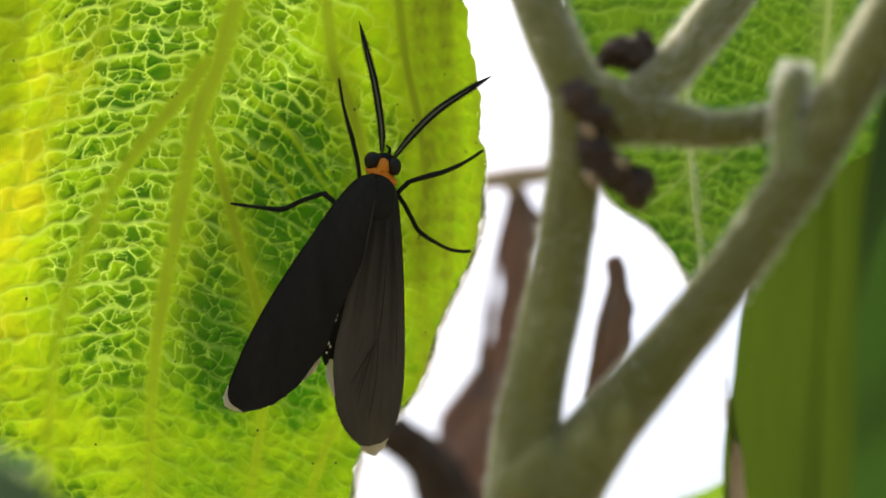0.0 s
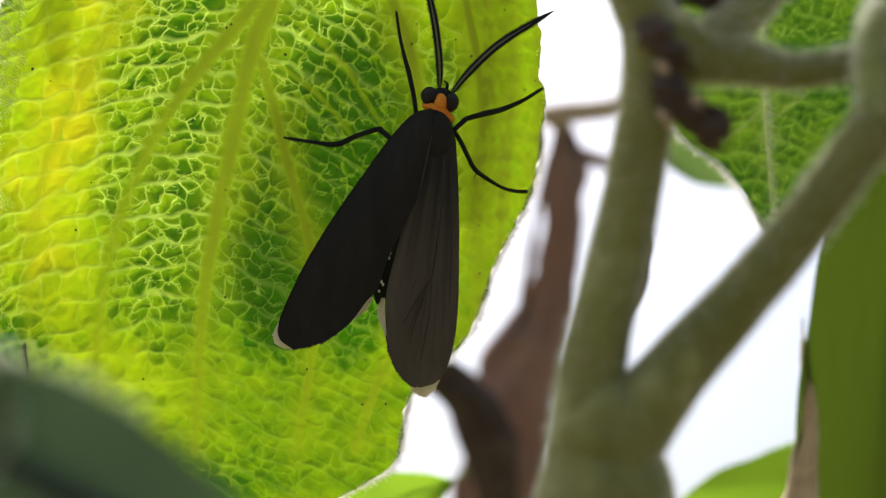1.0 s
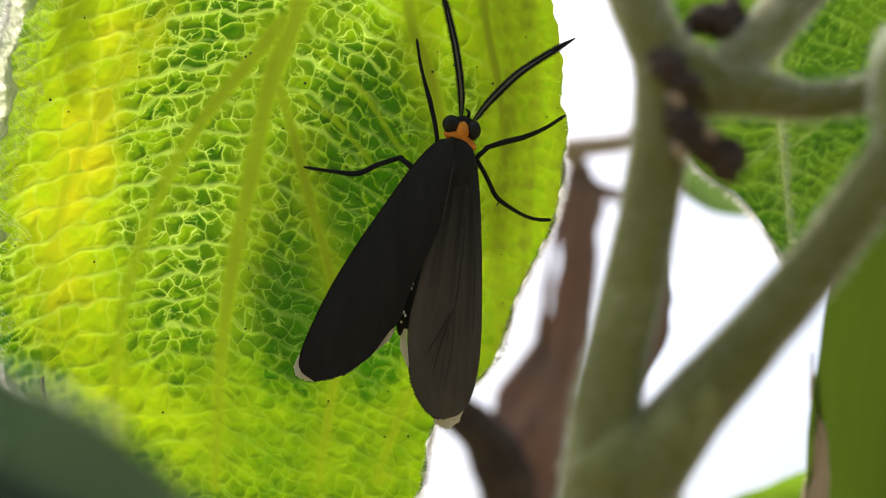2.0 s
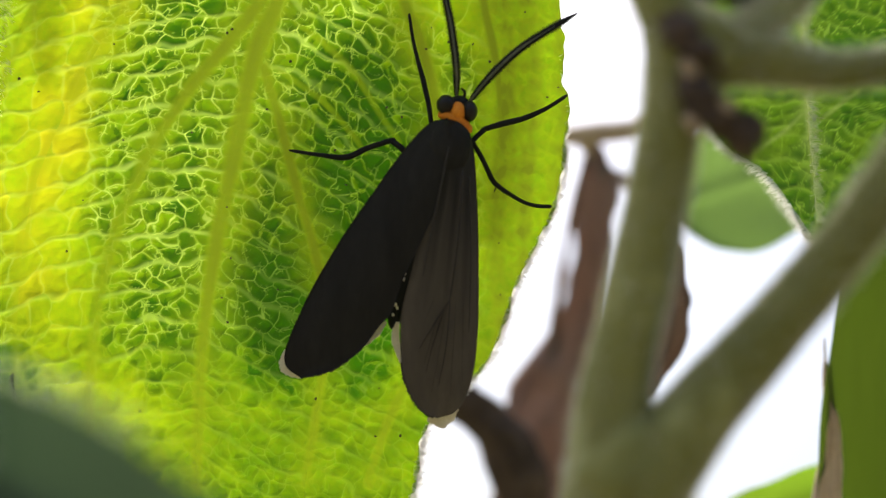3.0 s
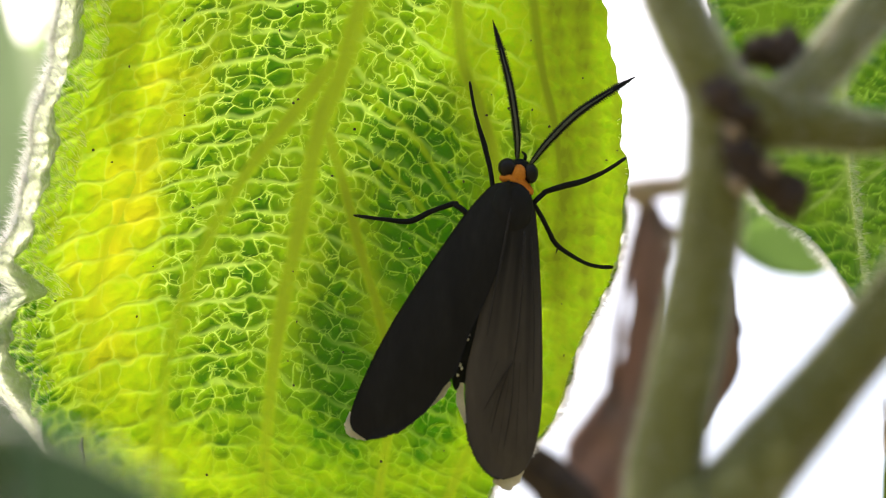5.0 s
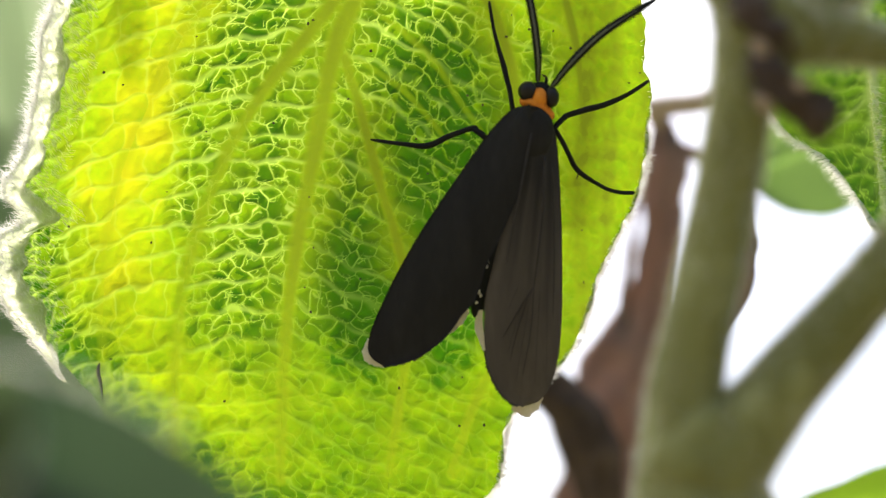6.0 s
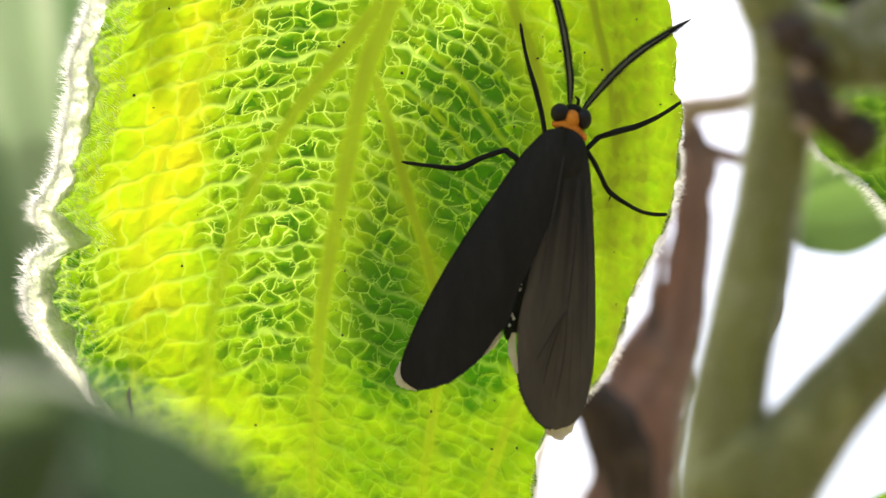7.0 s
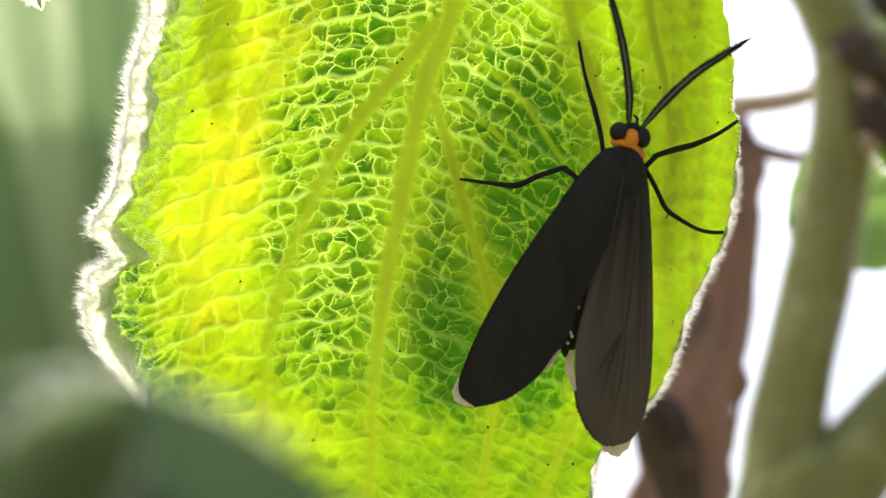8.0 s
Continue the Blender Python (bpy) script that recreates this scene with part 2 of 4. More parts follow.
def cells(x, y, seed, jx=0.7, jy=0.7):
    """For the cells of a jittered grid: how far the nearest edge and the cell's centre are, a number of the cell's own, and the height over its centre."""
    ix, iy = np.floor(x), np.floor(y)
    f1, f2, own, up = np.full(x.shape, 9.0), np.full(x.shape, 9.0), np.zeros(x.shape), np.zeros(x.shape)
    for dx in (-2, -1, 0, 1, 2):
        for dy in (-2, -1, 0, 1, 2):
            a, b = hashed(ix + dx, iy + dy, seed)
            d = np.hypot(ix + dx + 0.5 + jx * (a - 0.5) - x, iy + dy + 0.5 + jy * (b - 0.5) - y)
            f2 = np.where(d < f1, f1, np.minimum(f2, d))
            own = np.where(d < f1, (a * 7.3 + b * 3.1) % 1.0, own)
            up = np.where(d < f1, y - (iy + dy + 0.5 + jy * (b - 0.5)), up)
            f1 = np.minimum(f1, d)
    return f2 - f1, f1, own, up


def along(px, pz, path):
    """Distance of points to a curve, and how far along it (0 to 1) they lie."""
    best, where = np.full(px.shape, 1e9), np.zeros(px.shape)
    n = len(path) - 1
    for k in range(n):
        (ax, az), (bx, bz) = path[k], path[k + 1]
        dx, dz = bx - ax, bz - az
        t = np.clip(((px - ax) * dx + (pz - az) * dz) / (dx * dx + dz * dz), 0, 1)
        d = np.hypot(px - ax - t * dx, pz - az - t * dz)
        where = np.where(d < best, (k + t) / n, where)
        best = np.minimum(best, d)
    return best, where


def smooth(a, b, x):
    t = np.clip((x - a) / (b - a), 0, 1)
    return t * t * (3 - 2 * t)


def wobble(x, z, scale, seed):
    """Cheap smooth noise for arrays."""
    return (np.sin(x * scale + 1.7 * seed + 1.3 * np.sin(z * scale * 0.7 + seed)) +
            np.sin(z * scale * 1.13 + 2.9 * seed + 1.1 * np.sin(x * scale * 0.8 + 2 * seed))) * 0.5


def blade(name, left, right, ribs, material, parent, columns, rows, relief, shape, zones, slant=0.50, mesh=1.0, rung=1.65, fine=None):
    """A leaf blade between a left and a right margin (points of x, z from tip to base), ribbed and netted."""
    left, right = spline(left, 400), spline(right, 400)
    low, high = max(left[0][1], right[0][1]), min(left[-1][1], right[-1][1])
    z = np.linspace(low, high, rows)
    if fine:  # most of the rows where the blade is seen
        spread = np.interp(np.linspace(0, 1, rows), [0, 0.05, 0.9, 1], [low, fine[0], fine[1], high])
        z = spread
    xl = np.interp(z, left[:, 1], left[:, 0]) + 0.22 * wobble(0 * z + 2.0, z, 1.5, 6) + 0.10 * wobble(0 * z, z, 4.1, 3)
    xr = np.interp(z, right[:, 1], right[:, 0]) + 0.13 * wobble(0 * z + 1.0, z, 1.9, 4) + 0.08 * wobble(0 * z, z, 5.3, 2)
    u = np.linspace(0, 1, columns)[None, :]
    x = xl[:, None] + (xr - xl)[:, None] * u
    z = np.repeat(z[:, None], columns, 1)
    rib, ridge = np.zeros(x.shape), np.zeros(x.shape)
    for path, wide, thin in ribs:
        d, t = along(x, z, spline(path, 30))
        w = (wide + (thin - wide) * t) * (1 + 0.14 * wobble(x, z, 1.1, 3))
        firm = (1.0 if wide > 0.2 else 0.45) * (1 - 0.35 * smooth(0.55, 1.0, t)) * (0.90 + 0.10 * wobble(x * 2.5, z * 0.6, 1.3, 6))
        rib = np.maximum(rib, (1 - smooth(w * 0.25, w * 1.7, d)) * firm)
        if wide > 0.2:  # softer tissue beside a thick rib, drawn out along the cross veins
            rib = np.maximum(rib, 0.46 * np.exp(-(d / (w * 3.4 + 0.35 * wobble(x * 0.6, z, 3.1, 4))) ** 2) * firm * (0.8 + 0.3 * wobble(x * 0.5, z + 0.4 * x, 2.6, 8)))
        ridge = np.maximum(ridge, np.exp(-(d / (w * 1.2)) ** 2) * w * 0.13)
    # rungs of cross veins: level beside the main rib, falling away further out, with a change of step at each rib
    trunk = spline(ribs[0][0], 60)
    order = np.argsort(trunk[:, 1])
    away = np.interp(z, trunk[order, 1], trunk[order, 0]) - x
    inner, outer = np.clip(away, 0, None), np.clip(-away, 0, None)
    fall = 0.19 * (np.sqrt((inner - 6.5) ** 2 + 6.0) + inner - 6.5 - 0.45)
    phase = z + fall + slant * outer + 0.24 * wobble(x, z, 0.8, 5) + 0.20 * wobble(x, z, 2.3, 7) + 0.06 * wobble(x, z, 5.2, 2)
    for number, (path, _, _) in enumerate(ribs[:5]):
        curve = spline(path, 40)
        order = np.argsort(curve[:, 1])
        phase = phase + (0.83 + 0.4 * number) * (x < np.interp(z, curve[order, 1], curve[order, 0]))
    phase = phase / rung
    rise = phase - np.floor(phase)
    gap = np.minimum(rise, 1 - rise)
    bx = x - 0.9 * slant * z * (away < 0) + 0.22 * wobble(x, z, 2.9, 1) + 0.07 * wobble(x, z, 6.1, 3)
    e2, c2, own2, up2 = cells(bx / mesh, phase * 2 + 0.12 * wobble(x, z, 4, 6), 7, 0.9, 0.7)
    e3, c3, own3, _ = cells(bx / (mesh * 0.40) + 0.3 * wobble(x, z, 7, 2), phase * 4.4, 11, 0.95, 0.95)
    e4, c4, own4, up4 = cells(bx / (mesh * 1.55), phase + 0.06 * wobble(x, z, 3, 4), 17, 0.85, 0.25)
    low = smooth(2.0, 8.0, -z)
    deep, clear, yellow, olive = zones(x, z)
    plain = (1 - smooth(0.12, 0.5, deep)) * (1 - 0.8 * low * smooth(-16, -11, x))
    patchy = np.clip(0.64 + 0.36 * wobble(x, z, 1.7, 4) + 0.34 * wobble(x, z, 4.7, 8), 0.0, 1.0)
    net1 = 0.62 * (1 - smooth(0.02, 0.13, gap)) * np.clip(0.70 + 0.45 * wobble(x, z, 1.6, 3), 0.1, 1)
    net2 = (1 - smooth(0.015, 0.085, e2)) * smooth(0.0, 0.05, gap) * np.clip(patchy + 0.2, 0, 1.1)
    net3 = (1 - smooth(0.02, 0.17, e3)) * 0.7 * smooth(0.05, 0.4, wobble(x, z, 5.1, 9)) * smooth(0.04, 0.12, e2) * (1 - smooth(0.35, 0.6, e2))
    net4 = (1 - smooth(0.02, 0.10, e4)) * 0.55
    lace = np.maximum(net2, net3) * (1 - plain) + net4 * plain
    level = np.maximum(rib, 0.8 * olive)
    rib = rib * (1 - 0.62 * smooth(13.0, 18.0, -x + 0.25 * z))
    rib = np.maximum(rib, olive * (0.66 + 0.22 * (own3 - 0.5) + 0.26 * wobble(x * 3.0, z * 0.3, 1.4, 2) + 0.18 * wobble(x * 0.5, z * 2.0, 2.4, 5) + 0.10 * wobble(x * 4.0, z * 1.2, 2.9, 7)))
    heart = 0.66 + 0.46 * smooth(0.0, 0.40, e2)
    # greener cells low down; right of x -15 soft shade is painted in too
    sunk = smooth(-2.0, 6.5, -z) * (0.10 * own2 * smooth(0.0, 0.5, e2) + 0.22 + 0.42 * smooth(-15, -8, x) + 0.12 * wobble(x, z, 1.3, 2) + 0.10 * wobble(x, z, 3.3, 6) + 0.12 * (own3 - 0.5))
    sunk = sunk + (0.26 * own4 * own4 * smooth(0.05, 0.3, e4) + 0.10 * (own3 - 0.4)) * (1 - low)
    # the up2 term paints dome shading into each cell, darker at its lower edge
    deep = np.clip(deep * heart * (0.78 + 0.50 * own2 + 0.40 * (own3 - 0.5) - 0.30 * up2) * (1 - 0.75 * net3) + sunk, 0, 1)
    ripe = np.clip(yellow * (0.30 + 0.8 * own4 + 0.2 * wobble(x, z, 2.2, 1)) + 0.06 * low + 0.12 * own3, 0, 1)
    net = np.maximum(net1, lace) * (1 - rib) * clear * (1 - 0.70 * low)
    y = shape(x, z) - relief * ridge - relief * 0.14 * net1 * (1 - rib)
    dome2 = smooth(-0.15, 0.75, e2) * (1 - 0.35 * low * smooth(-0.2, 0.5, wobble(x, z, 1.9, 4)))
    dome4 = smooth(-0.1, 0.9, e4)
    bulge = dome2 * (0.11 - 0.02 * low) * (1 - plain) * (0.6 + 0.8 * own2) + (dome4 * 0.11 * (0.5 + 1.0 * own4) + 0.02 * dome2) * plain
    y += relief * 2.0 * bulge * smooth(-0.1, 0.35, gap) * (1 - np.clip(level, 0, 1))
    y += relief * 0.05 * wobble(x, z, 7.3, 3) * (1 - level)
    index = np.arange(rows * columns).reshape(rows, columns)
    quads = np.stack([index[:-1, :-1], index[:-1, 1:], index[1:, 1:], index[1:, :-1]], -1).reshape(-1, 4)
    me = bpy.data.meshes.new(name)
    co = np.stack([x, y, z], -1).reshape(-1, 3) * MM
    me.vertices.add(len(co))
    me.vertices.foreach_set("co", co.ravel())
    me.loops.add(quads.size)
    me.loops.foreach_set("vertex_index", quads.ravel())
    me.polygons.add(len(quads))
    me.polygons.foreach_set("loop_start", np.arange(0, quads.size, 4))
    me.polygons.foreach_set("use_smooth", np.ones(len(quads), bool))
    me.update()
    for key, values in (("rib", rib), ("net", net), ("deep", deep * (1 - rib)), ("ripe", ripe)):
        me.attributes.new(key, "FLOAT", "POINT").data.foreach_set("value", values.ravel().astype(np.float32))
    me.materials.append(material)
    ob = new(name, me)
    ob.parent = parent
    return ob, left, right


def flat_points(points):
    return [(p[0], p[2]) for p in points]


# ---- the moth's leaf ----
LEFT_MARGIN = [(-12.77, 0.00, -18.52), (-18.67, 0.00, -15.10), (-22.25, 0.00, -11.05), (-24.42, 0.00, -8.08), (-25.82, 0.00, -6.36), (-27.01, 0.00, -4.64), (-27.69, 0.00, -2.76), (-27.45, 0.00, -0.73), (-26.24, 0.00, 0.35),
               (-27.27, 0.00, 2.01), (-25.99, 0.00, 3.99), (-25.56, 0.00, 6.26), (-25.19, 0.00, 8.91), (-24.79, 0.00, 11.24), (-24.08, 0.00, 13.26), (-23.74, 0.00, 16.68), (-21.80, 0.00, 23.81), (-15.44, 0.00, 34.55)]
RIGHT_MARGIN = [(-8.43, 0.00, -21.21), (-5.44, 0.00, -18.50), (-2.09, 0.00, -16.53), (0.41, 0.00, -14.93), (0.96, 0.00, -12.73), (1.48, 0.00, -10.70), (3.60, 0.00, -8.41), (5.16, 0.00, -6.55), (6.22, 0.00, -3.31), (7.10, 0.00, -1.44),
                (8.36, 0.00, 1.12), (8.94, 0.00, 3.00), (9.09, 0.00, 4.88), (9.32, 0.00, 7.11), (8.93, 0.00, 9.00), (8.96, 0.00, 11.57), (8.37, 0.00, 14.31), (8.16, 0.00, 16.70), (7.87, 0.00, 21.83), (5.40, 0.00, 30.34), (-0.62, 0.00, 38.77)]
RIBS = [
    (flat_points([(-4.48, 0.00, 21.80), (-6.50, 0.00, 13.72), (-8.06, 0.00, 9.67), (-9.39, 0.00, 3.45), (-10.48, 0.00, -2.46), (-11.07, 0.00, -8.06), (-11.32, 0.00, -14.28)]), 0.75, 0.34),
    (flat_points([(-7.43, 0.00, 13.10), (-9.77, 0.00, 10.14), (-12.26, 0.00, 7.03), (-14.37, 0.00, 3.30), (-16.05, 0.00, -1.21), (-16.98, 0.00, -6.19), (-17.29, 0.00, -13.65)]), 0.50, 0.30),
    (flat_points([(-11.32, 0.00, 19.00), (-14.43, 0.00, 13.41), (-16.92, 0.00, 9.67), (-19.41, 0.00, 4.39), (-20.59, 0.00, 0.34), (-21.12, 0.00, -4.95), (-21.34, 0.00, -11.79)]), 0.55, 0.28),
    (flat_points([(-16.61, 0.00, 17.45), (-20.34, 0.00, 11.85), (-22.52, 0.00, 5.94), (-24.07, 0.00, 0.65)]), 0.40, 0.12),
    (flat_points([(-7.59, 0.00, 9.05), (-6.59, 0.00, 5.63), (-5.72, 0.00, 2.21), (-4.73, 0.00, -1.21), (-4.01, 0.00, -4.95), (-4.48, 0.00, -8.68), (-5.35, 0.00, -13.97)]), 0.36, 0.28),
    (flat_points([(-0.44, 0.00, 21.49), (-0.03, 0.00, 13.72), (0.87, 0.00, 10.92), (1.80, 0.00, 7.50), (2.36, 0.00, 1.28), (1.12, 0.00, -6.19), (-0.75, 0.00, -10.54), (-1.84, 0.00, -13.97)]), 0.45, 0.30),
    (flat_points([(3.76, 0.00, 21.49), (4.39, 0.00, 13.72), (5.32, 0.00, 8.74), (5.47, 0.00, 3.45), (4.54, 0.00, -2.46)]), 0.40, 0.16),
    (flat_points([(-6.19, 0.00, 11.85), (-4.17, 0.00, 10.30), (-2.61, 0.00, 8.74), (-1.21, 0.00, 6.56), (-0.12, 0.00, 5.01)]), 0.19, 0.15),
    (flat_points([(-6.97, 0.00, 9.05), (-4.48, 0.00, 7.34), (-2.92, 0.00, 5.63), (-1.99, 0.00, 4.39)]), 0.17, 0.12),
]


def leaf_shape(x, z):
    """Gentle waves of the blade; the right side turns away from the lens."""
    return 0.5 * wobble(x, z, 0.16, 4) * 0.6 + 0.012 * np.clip(x - 4, 0, None) ** 2 * 0.6 + 0.25


def leaf_zones(x, z):
    """How green the cells are, painted shade included, and how clearly the net of fine veins stands out, over the
    blade.
    """
    d, t = along(x, z, spline([(-8.0, 18.0), (-9.5, 10.6), (-11.8, 2.8), (-12.3, -5.0)], 24))
    d = d + 0.9 * wobble(x, z, 0.8, 3) + 0.5 * wobble(x, z, 1.9, 6)
    middle = (1 - smooth(0.35, 1.35, d / (8.6 - 4.2 * t))) * (1 - 0.45 * t * t)
    upper = 1 - smooth(2.0, 6.5, np.hypot(x + 3.5, (z - 8.5) * 0.8))
    # shade beside the moth's left wing, painted as deeper green with a fainter net
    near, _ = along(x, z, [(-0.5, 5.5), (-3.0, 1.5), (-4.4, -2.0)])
    moth_shade = 1 - smooth(2.0, 8.5, near + 0.5 * wobble(x, z, 0.9, 5))
    deep = np.clip(np.maximum(np.maximum(middle, upper * 0.9) * 0.9, moth_shade * 1.12), 0, 1.2)
    edge = smooth(3.5, 5.5, x)
    deep = deep * (1 - edge) + 0.35 * edge
    # green cells near the left margin, with the roll's shadow painted in higher up
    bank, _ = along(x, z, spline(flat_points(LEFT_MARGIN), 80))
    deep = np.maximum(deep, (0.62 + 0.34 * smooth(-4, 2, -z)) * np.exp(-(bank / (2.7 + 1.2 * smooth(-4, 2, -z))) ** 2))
    side, _ = along(x, z, spline(RIBS[2][0], 24))
    yellow = np.exp(-((side + 0.6 * wobble(x, z, 1.1, 3)) / 2.5) ** 2) * smooth(-14, 2, z) + 0.22 * smooth(11, 16, -x) * (0.5 + 0.5 * wobble(x, z, 0.9, 8))
    clear = (0.35 + 0.65 * np.clip(deep * 1.4, 0, 1)) * (1 - 0.95 * edge) * (1 - 0.72 * moth_shade)
    return deep, clear, np.clip(0.64 * yellow, 0, 1) * (1 - np.clip(deep, 0, 1)), edge * (1 - 0.45 * np.exp(-((x - 8.2) / 0.6) ** 2))


def host_leaf():
    leaf = thing("leaf", "bright yellow-green leaf, backlit, hairy with raised veins", "leaf")
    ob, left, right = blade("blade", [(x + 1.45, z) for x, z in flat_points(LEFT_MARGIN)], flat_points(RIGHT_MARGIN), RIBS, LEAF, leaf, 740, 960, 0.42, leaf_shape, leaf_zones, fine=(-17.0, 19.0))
    rng = random.Random(4)
    # the margin rolls over towards the lens, in folds, and ends in a lip that stands off the blade
    low, high = -8.75, 23.0
    zs = np.linspace(low, high, 420)
    xs = np.interp(zs, left[:, 1], left[:, 0]) - 0.85
    grow = smooth(low, low + 5.0, zs)
    wide = (1.25 + 0.30 * np.sin(zs * 0.9 + 0.5) + 0.16 * np.sin(zs * 2.3) + 0.10 * np.sin(zs * 5.1) + 0.55 * smooth(-3.0, 0.5, -zs)) * grow + 0.15
    cols, verts, faces = 26, [], []
    base = leaf_shape(xs, zs)
    profile = spline([(0.0, 0.10, 0), (0.03, -0.12, 0), (0.20, -0.34, 0), (0.45, -0.46, 0), (0.70, -0.48, 0), (0.90, -0.40, 0), (1.0, -0.24, 0)], cols)
    for i in range(len(zs)):
        for k in range(cols):
            across, depth, _ = profile[k]
            s = k / (cols - 1)
            crease = 0.22 * noise.noise(Vector((s * 1.4, zs[i] * 0.9, 3))) + 0.14 * noise.noise(Vector((s * 4, zs[i] * 2.2, 7)))
            verts.append((xs[i] + wide[i] * across + crease * 0.4, base[i] + (depth + crease * 1.3) * min(1, wide[i] * 0.7), zs[i] + 0.12 * crease))
    for i in range(len(zs) - 1):
        for k in range(cols - 1):
            a = i * cols + k
            faces.append((a, a + cols, a + cols + 1, a + 1))
    mesh_part("rolled_margin", verts, faces, MARGIN, leaf, "grey-green rolled leaf margin")

    def coat(count, first, last, short, long, thick, name, label):
        """Hairs that stand out from the roll between two of its columns, combed upwards."""
        roots, ways, lengths = [], [], []
        for _ in range(count):
            i, k = rng.randrange(2, len(zs) - 2), rng.randrange(first, last)
            p = Vector(verts[i * cols + k])
            across = Vector(verts[i * cols + k + 1]) - Vector(verts[i * cols + k - 1])
            out = across.cross(Vector((0, 0, 1))).normalized()
            roots.append(p + Vector((rng.uniform(-0.05, 0.05), 0, rng.uniform(-0.05, 0.05))))
            tuft = noise.noise(Vector((zs[i] * 1.9, k * 0.4, 2)))
            ways.append(out * 0.8 + Vector((rng.uniform(-0.8, 0.2), rng.uniform(-0.3, 0.3), 0.60 + 0.9 * tuft + rng.uniform(-0.6, 0.6))))
            lengths.append((short + (long - short) * rng.random() ** 1.6) * (0.45 + 0.55 * float(grow[i])))
        mesh_part(name, *hairs(roots, ways, lengths, thick, rng), HAIR, leaf, label, kind="stuff")
    coat(3000, 1, 9, 0.28, 0.95, 0.016, "edge_hairs", "white hairs along the leaf edge")
    coat(2600, 8, 25, 0.28, 0.65, 0.018, "margin_hairs", "white hairs on the rolled margin")
    roots, ways, lengths = [], [], []
    for _ in range(2300):  # thinning out over the blade beside the roll
        i = rng.randrange(2, len(zs) - 2)
        x = float(xs[i] + wide[i] * 0.9 + 1.7 * rng.random() ** 1.5 * grow[i])
        roots.append((x, float(leaf_shape(np.array(x), np.array(zs[i]))) - 0.05, float(zs[i])))
        ways.append((-0.7 + rng.uniform(-0.5, 0.4), -0.6, 0.7 + 0.9 * noise.noise(Vector((zs[i] * 1.7, x, 2))) + rng.uniform(-0.4, 0.4)))
        lengths.append(rng.uniform(0.25, 0.5))
    mesh_part("blade_hairs", *hairs(roots, ways, lengths, 0.015, rng), HAIR, leaf, "fine white hairs beside the margin", kind="stuff")
    roots, ways, lengths = [], [], []
    for _ in range(4200):
        z = rng.uniform(-20, 10.0)
        if z > 6.0 and rng.random() < 0.75:
            continue
        x = float(np.interp(z, right[:, 1], right[:, 0]))
        roots.append((x - rng.uniform(-0.03, 0.2), float(leaf_shape(np.array(x), np.array(z))) + rng.uniform(-0.05, 0.35), z))
        ways.append((1.0, rng.uniform(-0.5, 0.5), rng.uniform(-0.9, 0.5)))
        lengths.append(rng.uniform(0.25, 0.7) * (1.0 if z < 5.0 else 0.5))
    mesh_part("far_edge_hairs", *hairs(roots, ways, lengths, 0.019, rng), HAIR, leaf, "white hairs along the leaf edge", kind="stuff")
    mesh_part("dark_streak", *tube([(-21.21, -0.20, -7.66), (-21.24, -0.30, -8.17), (-21.12, -0.30, -8.79), (-21.03, -0.20, -9.83)], [0.06, 0.12, 0.10, 0.05], 20, 8, 0.5, 3), SPECK, leaf, "thin dark brown streak")
    # small dark grains stuck to the blade
    pieces = []
    for _ in range(45):
        z = rng.uniform(-12, 17)
        x = rng.uniform(float(np.interp(z, left[:, 1], left[:, 0])) + 2.0, float(np.interp(z, right[:, 1], right[:, 0])) - 0.4)
        y = float(leaf_shape(np.array(x), np.array(z))) - 0.3
        pieces.append(ball((x, y, z), [rng.uniform(0.04, 0.09) for _ in range(3)], 5, 7, 0.4, rng.random() * 9))
    mesh_part("specks", *joined(*pieces), SPECK, leaf, "tiny dark specks of dirt", kind="stuff")


host_leaf()


